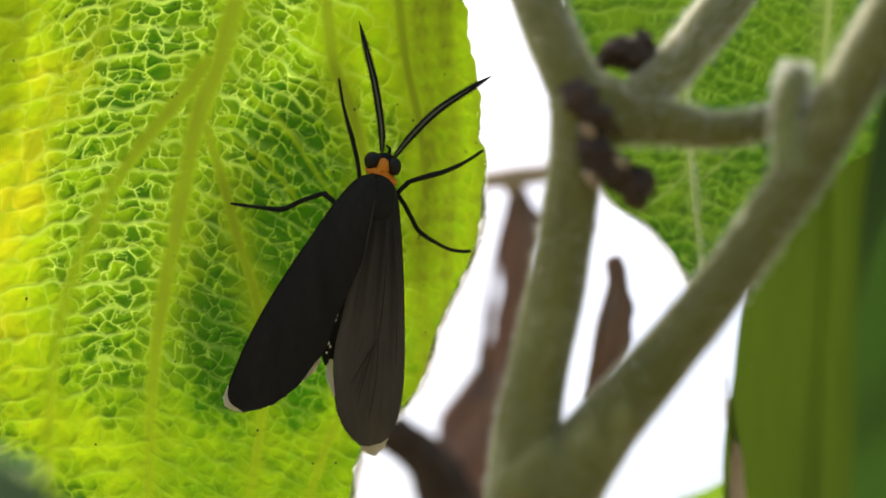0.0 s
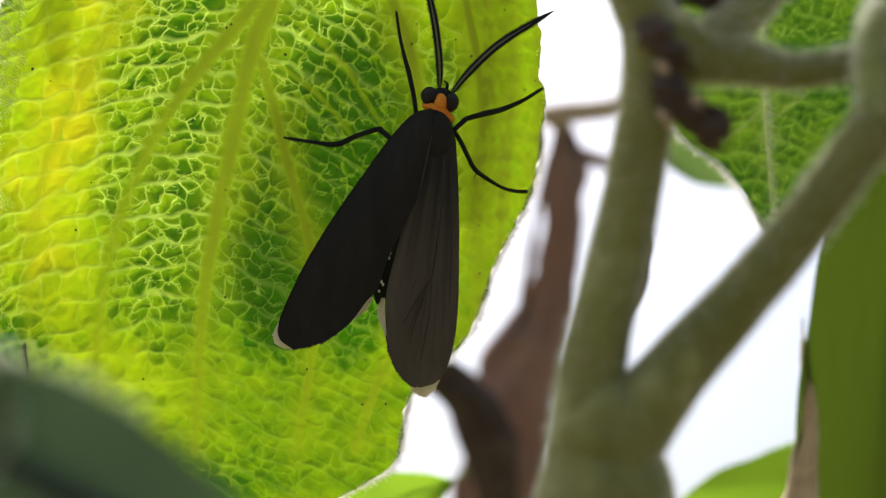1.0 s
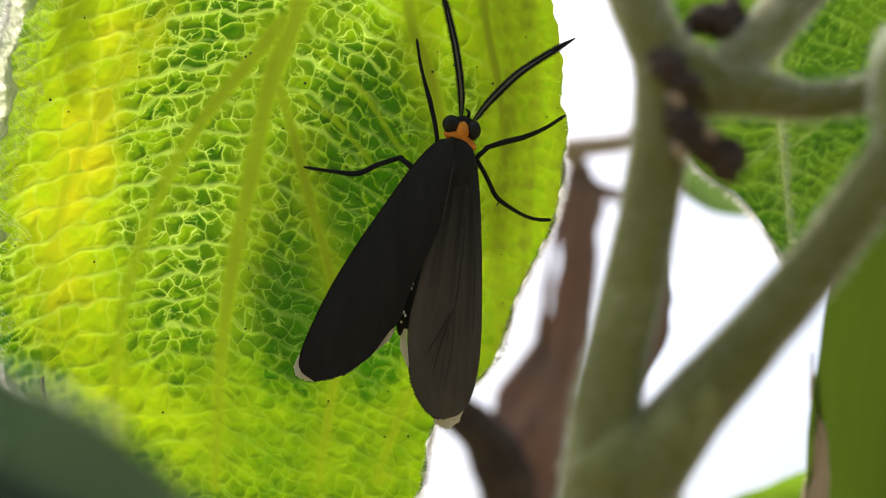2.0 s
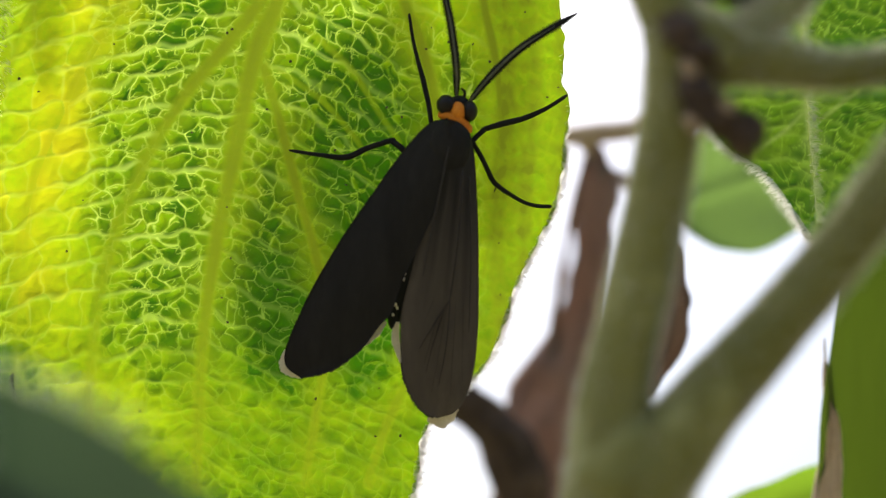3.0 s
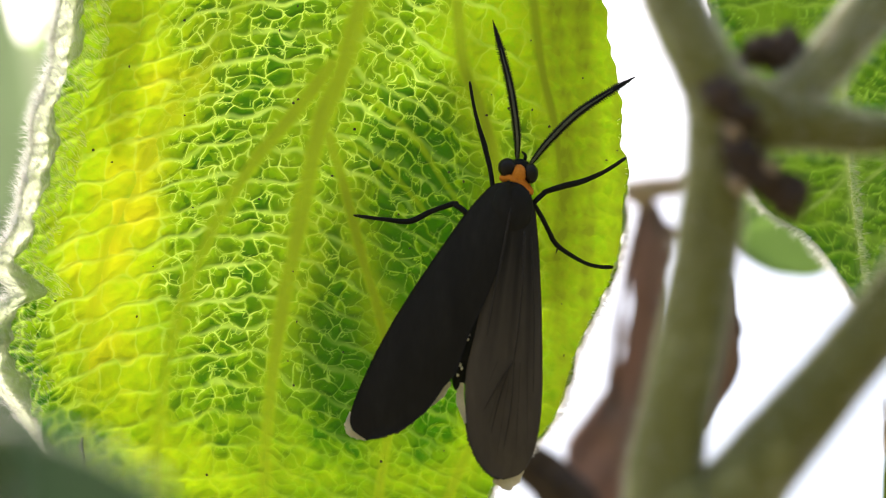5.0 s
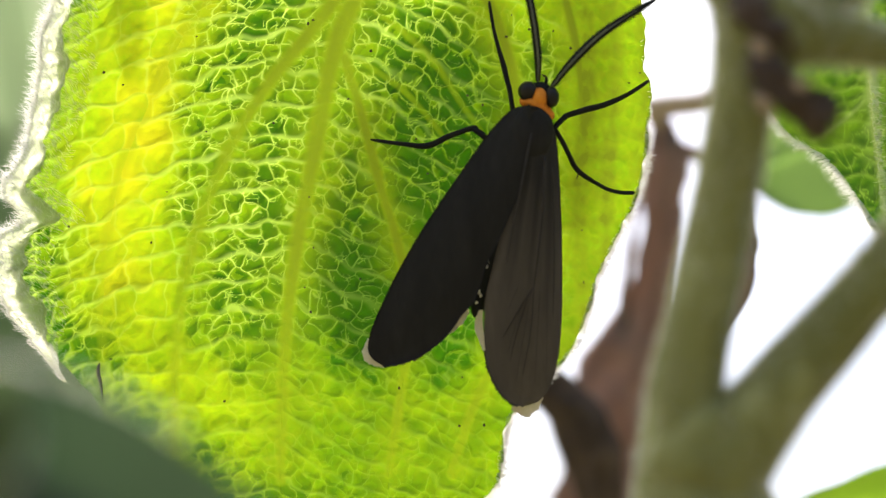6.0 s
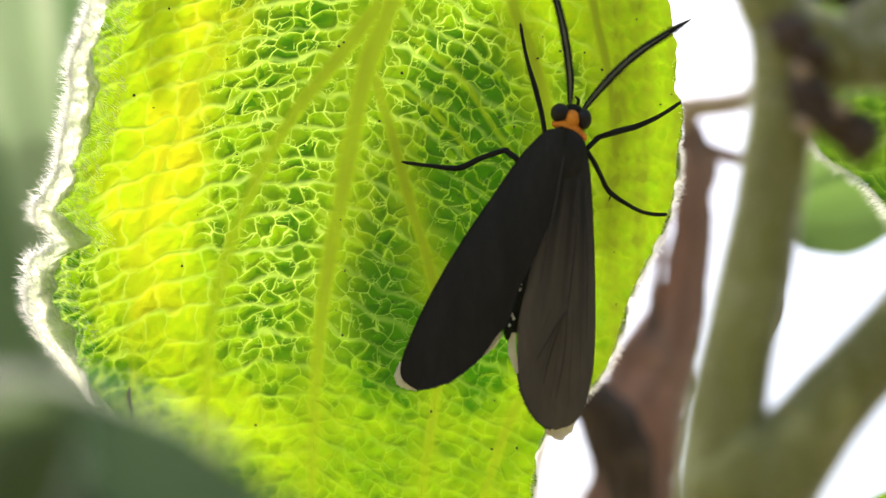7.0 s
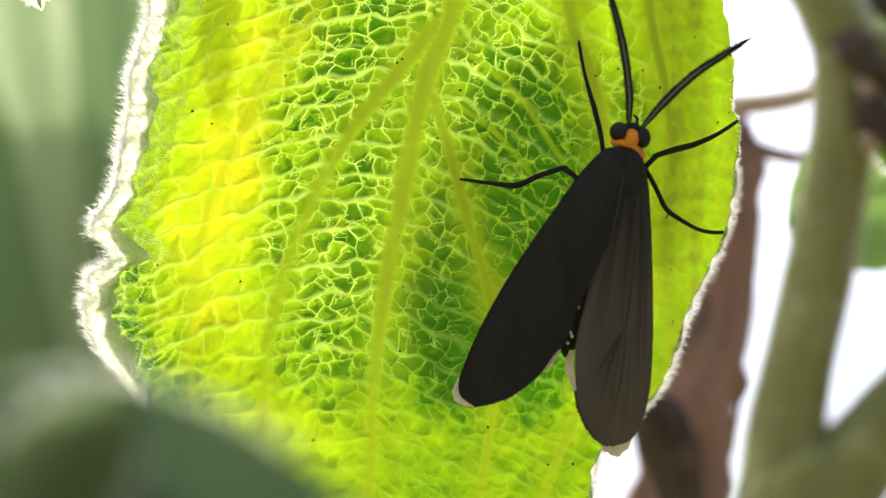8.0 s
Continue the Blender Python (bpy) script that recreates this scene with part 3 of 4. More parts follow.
# ---- the moth ----
def wing(name, lead, trail, lift_lead, lift_trail, material, parent, label):
    """A forewing lofted between its leading edge and its trailing edge, both from shoulder to tip."""
    n, m = 90, 26
    a, b = spline(lead, n), spline(trail, n)
    verts, faces = [], []
    for side in (0, 1):
        for i in range(n):
            for k in range(m):
                s = k / (m - 1)
                p = a[i] * (1 - s) + b[i] * s
                t = i / (n - 1)
                y = lift_lead(t) * (1 - s) + lift_trail(t) * s - 0.35 * math.sin(math.pi * s) * math.sin(math.pi * min(1, t * 1.1 + 0.05))
                y += 0.004 * math.sin(s * 34 + t * 3) * min(1, t * 2.5)
                verts.append((p[0], y + 0.05 * side, p[1]))
    for side in (0, 1):
        o = side * n * m
        for i in range(n - 1):
            for k in range(m - 1):
                q = (o + i * m + k, o + i * m + k + 1, o + (i + 1) * m + k + 1, o + (i + 1) * m + k)
                faces.append(q if side == 0 else q[::-1])
    rim = [k for k in range(m)] + [i * m + m - 1 for i in range(1, n)] + [(n - 1) * m + k for k in range(m - 2, -1, -1)] + [i * m for i in range(n - 2, 0, -1)]
    for k in range(len(rim)):
        p, q = rim[k], rim[(k + 1) % len(rim)]
        faces.append((p, q, q + n * m, p + n * m))
    ob = mesh_part(name, verts, faces, material, parent, label)
    t = np.repeat(np.linspace(0, 1, n), m)
    s = np.tile(np.linspace(0, 1, m), n)
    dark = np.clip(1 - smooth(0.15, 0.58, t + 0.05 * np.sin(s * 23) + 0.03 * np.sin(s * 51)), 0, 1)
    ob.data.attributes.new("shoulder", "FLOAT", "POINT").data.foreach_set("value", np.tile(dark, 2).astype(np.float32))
    return ob, a, b


def fringe(name, path, widths, out, y, material, parent, label, seed, count=60, ragged=0.35):
    """A strip of fringe scales along a wing margin, with a ragged outer edge."""
    rng = random.Random(seed)
    c = spline(path, count)
    w = spline([[v] for v in widths], count)[:, 0]
    verts, faces = [], []
    for i in range(count):
        d = c[min(i + 1, count - 1)] - c[max(i - 1, 0)]
        nrm = np.array((-d[1], d[0])) / (np.hypot(*d) + 1e-9) * out
        e = c[i] + nrm * w[i] * (1 - ragged * rng.random())
        back = c[i] - nrm * 0.12
        for yy in (0.0, 0.05):
            verts += [(back[0], y + yy, back[1]), (e[0], y + yy + 0.06, e[1])]
    for i in range(count - 1):
        a = i * 4
        faces += [(a, a + 1, a + 5, a + 4), (a + 2, a + 6, a + 7, a + 3), (a + 1, a + 3, a + 7, a + 5), (a, a + 4, a + 6, a + 2)]
    return mesh_part(name, verts, faces, material, parent, label, smooth=False)


def moth():
    body = thing("moth", "charcoal-black moth with orange collar resting on a leaf", "moth")
    left_lead = flat_points([(2.25, -1.50, 6.11), (1.46, -1.50, 5.87), (0.18, -1.50, 4.53), (-1.49, -1.50, 2.22), (-3.16, -1.50, -0.21), (-4.62, -1.50, -2.65), (-5.69, -1.50, -4.83), (-6.26, -1.50, -6.36), (-6.20, -1.50, -7.27), (-5.44, -1.50, -7.88)])
    left_trail = flat_points([(2.49, -1.50, 6.11), (2.55, -1.50, 4.29), (2.01, -1.50, 1.85), (1.16, -1.50, -0.27), (0.15, -1.50, -2.40), (-0.49, -1.50, -4.23), (-1.16, -1.50, -5.02), (-2.19, -1.50, -6.36), (-3.77, -1.50, -7.42), (-5.41, -1.50, -7.88)])
    right_lead = flat_points([(3.53, -1.50, 5.81), (3.89, -1.50, 4.59), (4.07, -1.50, 2.46), (4.17, -1.50, 0.03), (4.20, -1.50, -2.40), (4.17, -1.50, -5.14), (3.98, -1.50, -7.27), (3.53, -1.50, -8.94), (2.92, -1.50, -9.76), (2.07, -1.50, -10.07)])
    right_trail = flat_points([(2.55, -1.50, 5.96), (2.07, -1.50, 4.29), (1.64, -1.50, 2.16), (1.03, -1.50, 0.03), (0.55, -1.50, -2.10), (0.03, -1.50, -4.23), (-0.03, -1.50, -6.36), (0.27, -1.50, -8.24), (1.09, -1.50, -9.61), (2.01, -1.50, -10.07)])
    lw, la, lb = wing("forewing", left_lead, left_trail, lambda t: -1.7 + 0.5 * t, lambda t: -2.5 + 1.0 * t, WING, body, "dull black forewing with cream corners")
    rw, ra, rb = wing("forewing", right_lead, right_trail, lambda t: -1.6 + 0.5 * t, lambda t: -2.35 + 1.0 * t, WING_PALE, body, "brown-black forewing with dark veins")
    # cream fringe patches
    fringe("cream_patch", flat_points([(-6.29, -1.50, -6.36), (-6.20, -1.50, -7.27), (-5.44, -1.50, -7.88)]), [0.08, 0.45, 0.1], -1, -1.0, CREAM, lw, "cream wing tip fringe", 1, 26, 0.2)
    fringe("cream_patch", flat_points([(-0.82, -1.50, -4.80), (-1.49, -1.50, -5.35), (-2.19, -1.50, -6.20)]), [0.1, 0.42, 0.1], 1, -1.3, CREAM, lw, "cream wing corner fringe", 2, 26, 0.2)
    fringe("cream_patch", flat_points([(-0.21, -1.50, -4.83), (-0.21, -1.50, -5.75), (0.00, -1.50, -7.02)]), [0.1, 0.38, 0.1], -1, -1.3, CREAM, rw, "cream wing corner fringe", 3, 26, 0.25)
    fringe("cream_patch", flat_points([(1.46, -1.50, -9.94), (2.31, -1.50, -10.00), (3.22, -1.50, -9.34)]), [0.35, 0.7, 0.06], -1, -0.95, CREAM, rw, "cream wing tip fringe", 4, 30, 0.25)
    # dark ragged fringe of the outer margins
    fringe("dark_fringe", flat_points([(-5.41, -1.50, -7.88), (-3.77, -1.50, -7.42), (-2.19, -1.50, -6.36)]), [0.1, 0.18, 0.1], -1, -1.15, WING_VEIN, lw, "", 5, 90, 0.8)
    fringe("dark_fringe", flat_points([(-0.06, -1.50, -6.66), (0.27, -1.50, -8.24), (1.09, -1.50, -9.61), (1.76, -1.50, -10.07)]), [0.1, 0.18, 0.2, 0.1], -1, -1.1, WING_VEIN, rw, "", 6, 110, 0.85)

    def vein(path, y, r, owner):
        pts = [(p[0], yy, p[2]) for p, yy in zip(path, y)]
        mesh_part("vein", *tube(pts, [r, r * 0.9, r * 0.5], 30, 6), WING_VEIN, owner)
    vein([(2.53, -2.00, 4.56), (1.99, -2.00, 1.84), (1.54, -2.00, -0.27), (1.15, -2.00, -2.38)], (-2.45, -2.55, -2.5, -2.3), 0.06, rw)
    vein([(3.26, -2.00, 3.35), (3.14, -2.00, 0.63), (2.87, -2.00, -1.78), (2.63, -2.00, -3.59)], (-2.2, -2.3, -2.2, -2.05), 0.075, rw)
    vein([(2.63, -2.00, -3.59), (1.84, -2.00, -4.80), (0.94, -2.00, -6.31)], (-2.05, -1.95, -1.75), 0.04, rw)
    vein([(2.63, -2.00, -3.59), (2.44, -2.00, -6.01), (1.99, -2.00, -8.42)], (-2.05, -1.85, -1.6), 0.035, rw)
    vein([(2.29, -2.00, -4.19), (1.63, -2.00, -6.31), (1.15, -2.00, -8.42)], (-2.0, -1.8, -1.5), 0.035, rw)
    vein([(3.65, -2.00, 3.05), (3.74, -2.00, -1.18), (3.65, -2.00, -5.40)], (-1.95, -2.0, -1.7), 0.045, rw)
    for start, end, y in (((1.75, -2.00, -3.59), (0.42, -2.00, -6.85), -1.4), ((1.99, -2.00, -4.35), (0.84, -2.00, -8.42), -1.4), ((2.35, -2.00, -4.50), (1.57, -2.00, -9.17), -1.4),
                          ((2.96, -2.00, -3.59), (2.66, -2.00, -8.87), -1.45), ((3.35, -2.00, -2.99), (3.29, -2.00, -8.27), -1.5)):
        vein([start, tuple((a + b) * 0.5 for a, b in zip(start, end)), end], (-2.00, -1.80, y), 0.016, rw)
    # trunk: thorax, abdomen with pale bands
    mesh_part("thorax", *ball((2.55, -1.72, 4.58), (1.2, 0.72, 1.6), 24, 32, 0.05, 3, 10), WING, body, "furry black thorax")
    mesh_part("abdomen", *tube([(2.39, -0.90, 3.41), (1.26, -0.90, 0.34), (0.18, -0.90, -2.73), (-0.49, -0.90, -5.25)], [0.95, 1.0, 0.85, 0.25], 40, 18, 0.12, 5), BLACK, body, "black abdomen")
    rng = random.Random(8)
    for a, b, r in ((789, 512, 0.11), (788, 522, 0.08), (773, 566, 0.10), (777, 573, 0.07), (770, 585, 0.06)):
        q = ((a - 784) * 0.0305, -1.85, (441 - b) * 0.0305)
        mesh_part("pale_spot", *ball(q, (r, 0.1, r * 1.3), 8, 10, 0.5, rng.random() * 5), CREAM, body, "whitish spot")
    # head
    head = mesh_part("head", *ball((3.08, -1.30, 6.86), (0.66, 0.60, 0.56), 16, 20, 0.08, 1), BLACK, body, "black head with large eyes")
    mesh_part("nape", *ball((3.04, -1.50, 6.54), (0.46, 0.66, 0.58), 16, 20, 0.10, 4, 12), ORANGE, head, "orange scaly nape")
    mesh_part("collar", *joined(ball((2.83, -1.35, 6.13), (0.95, 0.7, 0.36), 14, 22, 0.14, 2, 22), ball((3.36, -1.30, 5.76), (0.55, 0.6, 0.3), 12, 16, 0.14, 6, 30)), ORANGE, body, "orange scaly collar")
    mesh_part("eye", *ball((2.40, -1.60, 6.89), (0.52, 0.50, 0.54), 16, 20), EYE, head, "glossy black eye")
    mesh_part("eye", *ball((3.67, -1.60, 6.56), (0.42, 0.48, 0.56), 16, 20), EYE, head, "glossy black eye")
    mesh_part("palp", *tube([(3.33, -1.20, 7.21), (3.42, -1.30, 7.59), (3.21, -1.20, 7.85)], [0.10, 0.09, 0.05], 12, 8), BLACK, head, "short curved palp")

    def antenna(path, radius):
        """A flattened comb: a dark blade of fused teeth, free tooth tips along both sides, a paler shaft in front."""
        c = spline(path, 130)
        blade_part = tube(path, [radius * 0.45, radius * 0.75, radius * 0.8, radius * 0.6, 0.03], 70, 12, 0.0, 0, 0.45)
        pieces = [blade_part]
        r = random.Random(3)
        for i in range(4, 124, 2):
            d = Vector(c[i + 1] - c[i - 1]).normalized()
            s = d.cross(Vector((0, 1, 0))).normalized()
            t = i / 126
            w = radius * min(1, 0.45 + 2.2 * t) * min(1, (1 - t) * 4 + 0.05)
            for side in (-1, 1):
                tip = Vector(c[i]) + s * side * w * 1.12 + Vector((0, 0.06, 0)) + d * 0.12 * r.uniform(0.7, 1.2)
                pieces.append(tube([tuple(c[i]), tuple((Vector(c[i]) + tip) * 0.5), tuple(tip)], [0.05, 0.05, 0.04], 4, 4))
        comb = mesh_part("antenna", *joined(*pieces), BLACK, body, "comb-toothed black antenna")
        front = [(p[0], p[1] - radius * 0.32, p[2]) for p in path[:-1]]
        mesh_part("shaft", *tube(front, [0.06, 0.065, 0.06, 0.02], 50, 8), ANTENNA, comb, "grey antenna shaft")
    antenna([(2.97, -1.20, 7.34), (2.94, -1.70, 8.89), (2.62, -2.00, 11.18), (2.12, -1.90, 13.41), (1.69, -1.50, 15.17)], 0.25)
    antenna([(3.62, -1.20, 7.05), (4.76, -1.70, 8.40), (6.30, -2.00, 9.83), (8.20, -1.90, 11.08), (9.57, -1.50, 11.91)], 0.25)

    def leg(path, radii):
        """A jointed leg: thigh, shin and foot."""
        n = len(path)
        radii = [r * 0.98 for r in radii]
        owner = mesh_part("leg", *tube(path[:3], radii[:3], 40, 12, 0.12, 1), BLACK, body, "thin black jointed leg")
        mesh_part("foot", *tube([tuple(0.3 * a + 0.7 * b for a, b in zip(path[1], path[2]))] + path[2:], [radii[2] * 0.95] + radii[2:], 60, 12, 0.12, 2), BLACK, owner, "thin black foot")
        return owner
    leg([(1.65, -1.00, 5.61), (1.48, -0.80, 6.95), (1.17, -0.50, 8.37), (0.87, -0.40, 9.46), (0.62, -0.30, 10.56), (0.40, -0.20, 12.00)], [0.13, 0.14, 0.16, 0.12, 0.10, 0.09])
    leg([(0.49, -1.20, 4.00), (-0.03, -1.20, 4.61), (-0.55, -1.00, 4.99), (-1.82, -0.60, 4.62), (-3.03, -0.30, 4.12), (-4.47, -0.20, 4.25), (-6.17, -0.20, 4.50)], [0.15, 0.17, 0.15, 0.15, 0.17, 0.12, 0.09])
    leg([(3.71, -1.00, 4.78), (4.05, -0.90, 5.19), (4.56, -0.60, 5.67), (5.60, -0.40, 6.00), (6.69, -0.30, 6.29), (7.94, -0.20, 6.85), (9.12, -0.20, 7.60)], [0.15, 0.15, 0.15, 0.18, 0.16, 0.12, 0.10])
    low = leg([(3.86, -1.00, 4.93), (4.33, -0.80, 4.18), (4.94, -0.50, 2.96), (5.38, -0.40, 2.50), (6.64, -0.20, 1.74), (7.47, -0.20, 1.49), (8.29, -0.10, 1.46)], [0.14, 0.14, 0.14, 0.14, 0.11, 0.11, 0.11])
    mesh_part("spur", *tube([(5.29, -0.40, 2.66), (5.16, -0.40, 2.44), (5.06, -0.50, 2.19)], [0.06, 0.05, 0.02], 8, 6), BLACK, low)


moth()


# ---- the shrub behind ----
def down(path, radii, count, owner, seed, long=0.50):
    """Short pale hairs that stand off a stem all round."""
    rng = random.Random(seed)
    c, r = spline(path, 200), spline([[v] for v in radii], 200)[:, 0]
    roots, ways, lengths = [], [], []
    for _ in range(count):
        i = rng.randrange(1, 199)
        d = Vector(c[i + 1 if i < 199 else i] - c[i - 1]).normalized()
        side = d.cross(Vector((0.3, 1.0, 0.2))).normalized()
        a = rng.uniform(0, math.tau)
        out = side * math.cos(a) + side.cross(d) * math.sin(a)
        roots.append(Vector(c[i]) + out * float(r[i]) * 0.97)
        ways.append(out + d * rng.uniform(-0.3, 0.7) + Vector((rng.uniform(-0.3, 0.3), rng.uniform(-0.3, 0.3), 0)))
        lengths.append(rng.uniform(0.4, 1.0) * long)
    mesh_part("down", *hairs(roots, ways, lengths, 0.014, rng), HAIR, owner, "short pale down on the bark", kind="stuff")


def limb(name, path, radii, n, sides, lump, seed, owner, label="", material=None, hair=1200):
    ob = mesh_part(name, *tube(path, radii, n, sides, lump, seed), material or STEM, owner, label)
    down(path, radii, hair, ob, seed)


def shrub():
    s = thing("shrub_stem", "grey-green forked shrub stem with brown bud scales", "stem")
    limb("stem", [(9.95, -20.00, -16.78), (9.95, -20.00, -11.40), (9.45, -20.00, -8.60), (9.36, -20.00, -5.60), (10.67, -20.00, 0.22), (11.55, -20.00, 5.23), (11.89, -20.00, 8.23)], [3.10, 3.05, 2.10, 1.45, 1.31, 1.24, 1.40], 80, 24, 0.06, 1, s, hair=2600)
    foot = (9.95, -20.00, -16.41)
    deep_foot = to_ground(foot)
    mesh_part("trunk", *tube([foot, tuple(a + (b - a) * 0.06 for a, b in zip(foot, deep_foot)), tuple(a + (b - a) * 0.5 + c for a, b, c in zip(foot, deep_foot, (14, 6, 0))), deep_foot], [3.1, 3.3, 4.5, 7.0], 80, 20, 0.08, 9), STEM, s, "grey-green upright trunk")
    mesh_part("node", *ball((9.88, -20.50, -8.45), (2.6, 2.0, 2.0), 20, 28, 0.2, 2, -40), STEM, s, "swollen grey-green node")
    mesh_part("node", *ball((12.39, -20.00, 7.85), (2.0, 1.7, 1.6), 20, 28, 0.2, 5, 20), STEM, s, "swollen grey-green node")
    limb("branch", [(12.26, -20.00, 7.48), (11.15, -20.00, 9.74), (10.05, -19.00, 12.94), (9.02, -17.00, 17.55), (8.18, -15.00, 22.72)], [1.33, 1.24, 1.16, 1.12, 1.08], 60, 24, 0.06, 3, s)
    limb("branch", [(13.65, -20.00, 7.59), (15.93, -19.00, 9.60), (18.85, -17.00, 12.79), (22.23, -15.00, 17.01)], [0.98, 1.03, 1.12, 1.08], 60, 24, 0.06, 4, s)
    limb("branch", [(12.38, -20.00, 7.35), (14.91, -20.00, 7.41), (17.71, -20.00, 6.94), (20.20, -21.00, 7.20), (22.60, -22.00, 8.18)], [1.24, 1.12, 0.82, 0.70, 0.66], 60, 24, 0.06, 5, s)
    limb("branch", [(9.90, -20.50, -9.60), (12.40, -21.00, -6.30), (16.85, -22.00, -0.76), (20.25, -23.00, 4.26), (23.05, -24.00, 9.35), (26.22, -25.00, 15.17)], [2.10, 1.50, 1.17, 1.12, 1.19, 1.24], 90, 24, 0.05, 6, s, "long grey-green slanting branch", hair=2600)
    limb("side_shoot", [(20.56, -23.50, 4.47), (20.15, -23.00, 6.89), (20.34, -23.00, 8.55), (20.59, -23.00, 9.46)], [1.00, 0.74, 0.66, 0.42], 40, 20, 0.05, 7, s, "pale green side shoot", material=SHOOT)
    def scale_at(place, size, spin, seed, material=SCALE_BROWN, label="withered brown bud scale"):
        """A small crumpled, cupped bud scale."""
        v, f = ball((0, 0, 0), (size * 0.62, size * 0.42, size), 14, 18, 0.85, seed)
        turn = Matrix.Rotation(radians(spin), 3, "Y")
        out = []
        for p in v:
            q = Vector(p)
            q.y += 0.35 * q.z * q.z / size + 0.2 * size * noise.noise(q * (2.4 / size) + Vector((seed, 0, 0)))
            q.x += 0.25 * size * noise.noise(q * (3.1 / size) + Vector((0, seed, 0)))
            out.append(tuple(turn @ q + Vector(place)))
        mesh_part("bud_scale", out, f, material, s, label)
    for place, size, spin, seed in (
        ((11.62, -21.60, 8.10), 0.85, -60, 1), ((12.14, -21.70, 7.43), 0.80, -25, 2), ((11.99, -21.50, 6.35), 0.62, -30, 3),
        ((12.30, -21.80, 5.72), 0.85, -35, 4), ((12.90, -21.80, 4.99), 0.90, -40, 5), ((13.74, -21.60, 4.26), 0.75, -75, 6),
        ((14.38, -21.20, 4.59), 0.60, -15, 7), ((13.62, -19.00, 10.51), 0.75, 70, 8), ((14.48, -19.20, 10.35), 0.85, 85, 9),
        ((14.96, -19.00, 10.83), 0.60, 10, 10), ((15.20, -18.80, 10.15), 0.45, 40, 11),
    ):
        scale_at(place, size * 1.2, spin + 25 * math.sin(seed * 2.3), seed)
    for place, size, seed in (((11.85, -21.90, 6.76), 0.38, 12), ((12.06, -21.70, 4.76), 0.42, 13), ((13.17, -22.10, 5.38), 0.34, 14)):
        scale_at(place, size, -40, seed, TWIG, "pale dry bud scale")
    mesh_part("leaf_scar", *ball((9.39, -21.25, -5.96), (0.42, 0.14, 0.42), 12, 16, 0.3, 4), SHOOT, s, "yellow-green scar")
    return s


STEM_SWAY = [(0, 0.00, 0.00), (0.5, -0.52, -0.38), (1, -0.03, -0.62), (1.5, -0.75, -0.78), (3, -0.88, -0.50), (3.5, -1.50, -0.83), (4, -2.13, -0.96), (5.5, -1.52, -1.51), (6, -1.93, -0.85), (6.5, -1.72, -1.02), (7, -2.22, -0.77), (7.5, -1.45, -0.76), (8, -2.94, -0.06)]
SIDE_SWAY = [(0, 0.00, 0.00), (0.5, -0.08, 0.01), (1, 0.62, 0.44), (1.5, -0.16, -0.00), (3, 0.95, 0.69), (3.5, 0.40, 0.61), (4, -0.47, 0.55), (5.5, 0.17, 0.46), (6, -0.37, 0.56), (6.5, -0.57, 0.21), (7, 0.06, 0.37), (7.5, 0.21, 0.62), (8, 0.71, 0.50)]
NEAR_SWAY = [(0, 0.00, 0.00), (0.5, -0.43, -0.62), (1, 1.05, -1.16), (1.5, -1.13, -0.62), (3, 0.94, -0.02), (3.5, 0.77, -0.24), (4, -0.95, -1.12), (5.5, -0.52, -1.40), (6, -0.88, -1.15), (6.5, -0.33, -1.03), (7, -1.49, -0.66), (7.5, -0.72, -0.87), (8, -3.23, 0.83)]
DRY_SWAY = [(0, -3.2, -5.27), (0.5, -2.73, -3.85), (1, -3.26, -3.05), (1.5, -3.61, -3.96), (3, -1.36, -4.32), (3.5, -0.92, -4.09), (4, -1.97, -3.73), (5.5, -0.95, -0.73), (6, -1.3, -1.65), (6.5, -1.67, -0.82), (7, 0.0, 0.0), (7.5, 1.4, 1.21), (8, 1.85, 0.35)]
BUD_SWAY = [(0, 0.00, 0.00), (0.5, -1.04, 0.30), (1, -2.82, 1.13), (1.5, -3.13, 0.23), (3, -1.65, -1.63), (3.5, -2.05, -0.77), (4, -3.65, -0.71), (5.5, -1.94, 2.04), (6, -2.57, 1.84), (6.5, -3.63, 1.50), (7, -2.51, 1.21), (7.5, -2.59, 1.67), (8, -1.81, 1.13)]
RIGHT_SWAY = [(0, 0.00, 0.00), (0.5, 0.29, 0.54), (1, 1.36, 1.03), (1.5, 0.30, 0.29), (3, 0.35, 0.90), (3.5, 0.22, 0.95), (4, -1.05, 1.02), (5.5, 0.24, 1.33), (6, 0.11, 1.38), (6.5, -0.25, 1.48), (7, 1.26, 1.36), (7.5, 1.35, 1.66), (8, 2.73, 1.26)]
BACK_RISE = [(0, 7.0), (0.5, 7.0), (1, 5.0), (1.5, 6.0), (3, 0.0), (3.5, 0.0), (4, 2.5), (5.5, 5.0), (6, 3.0), (6.5, 3.0), (7, 1.0), (7.5, 0.0), (8, 0.0)]

the_shrub = shrub()


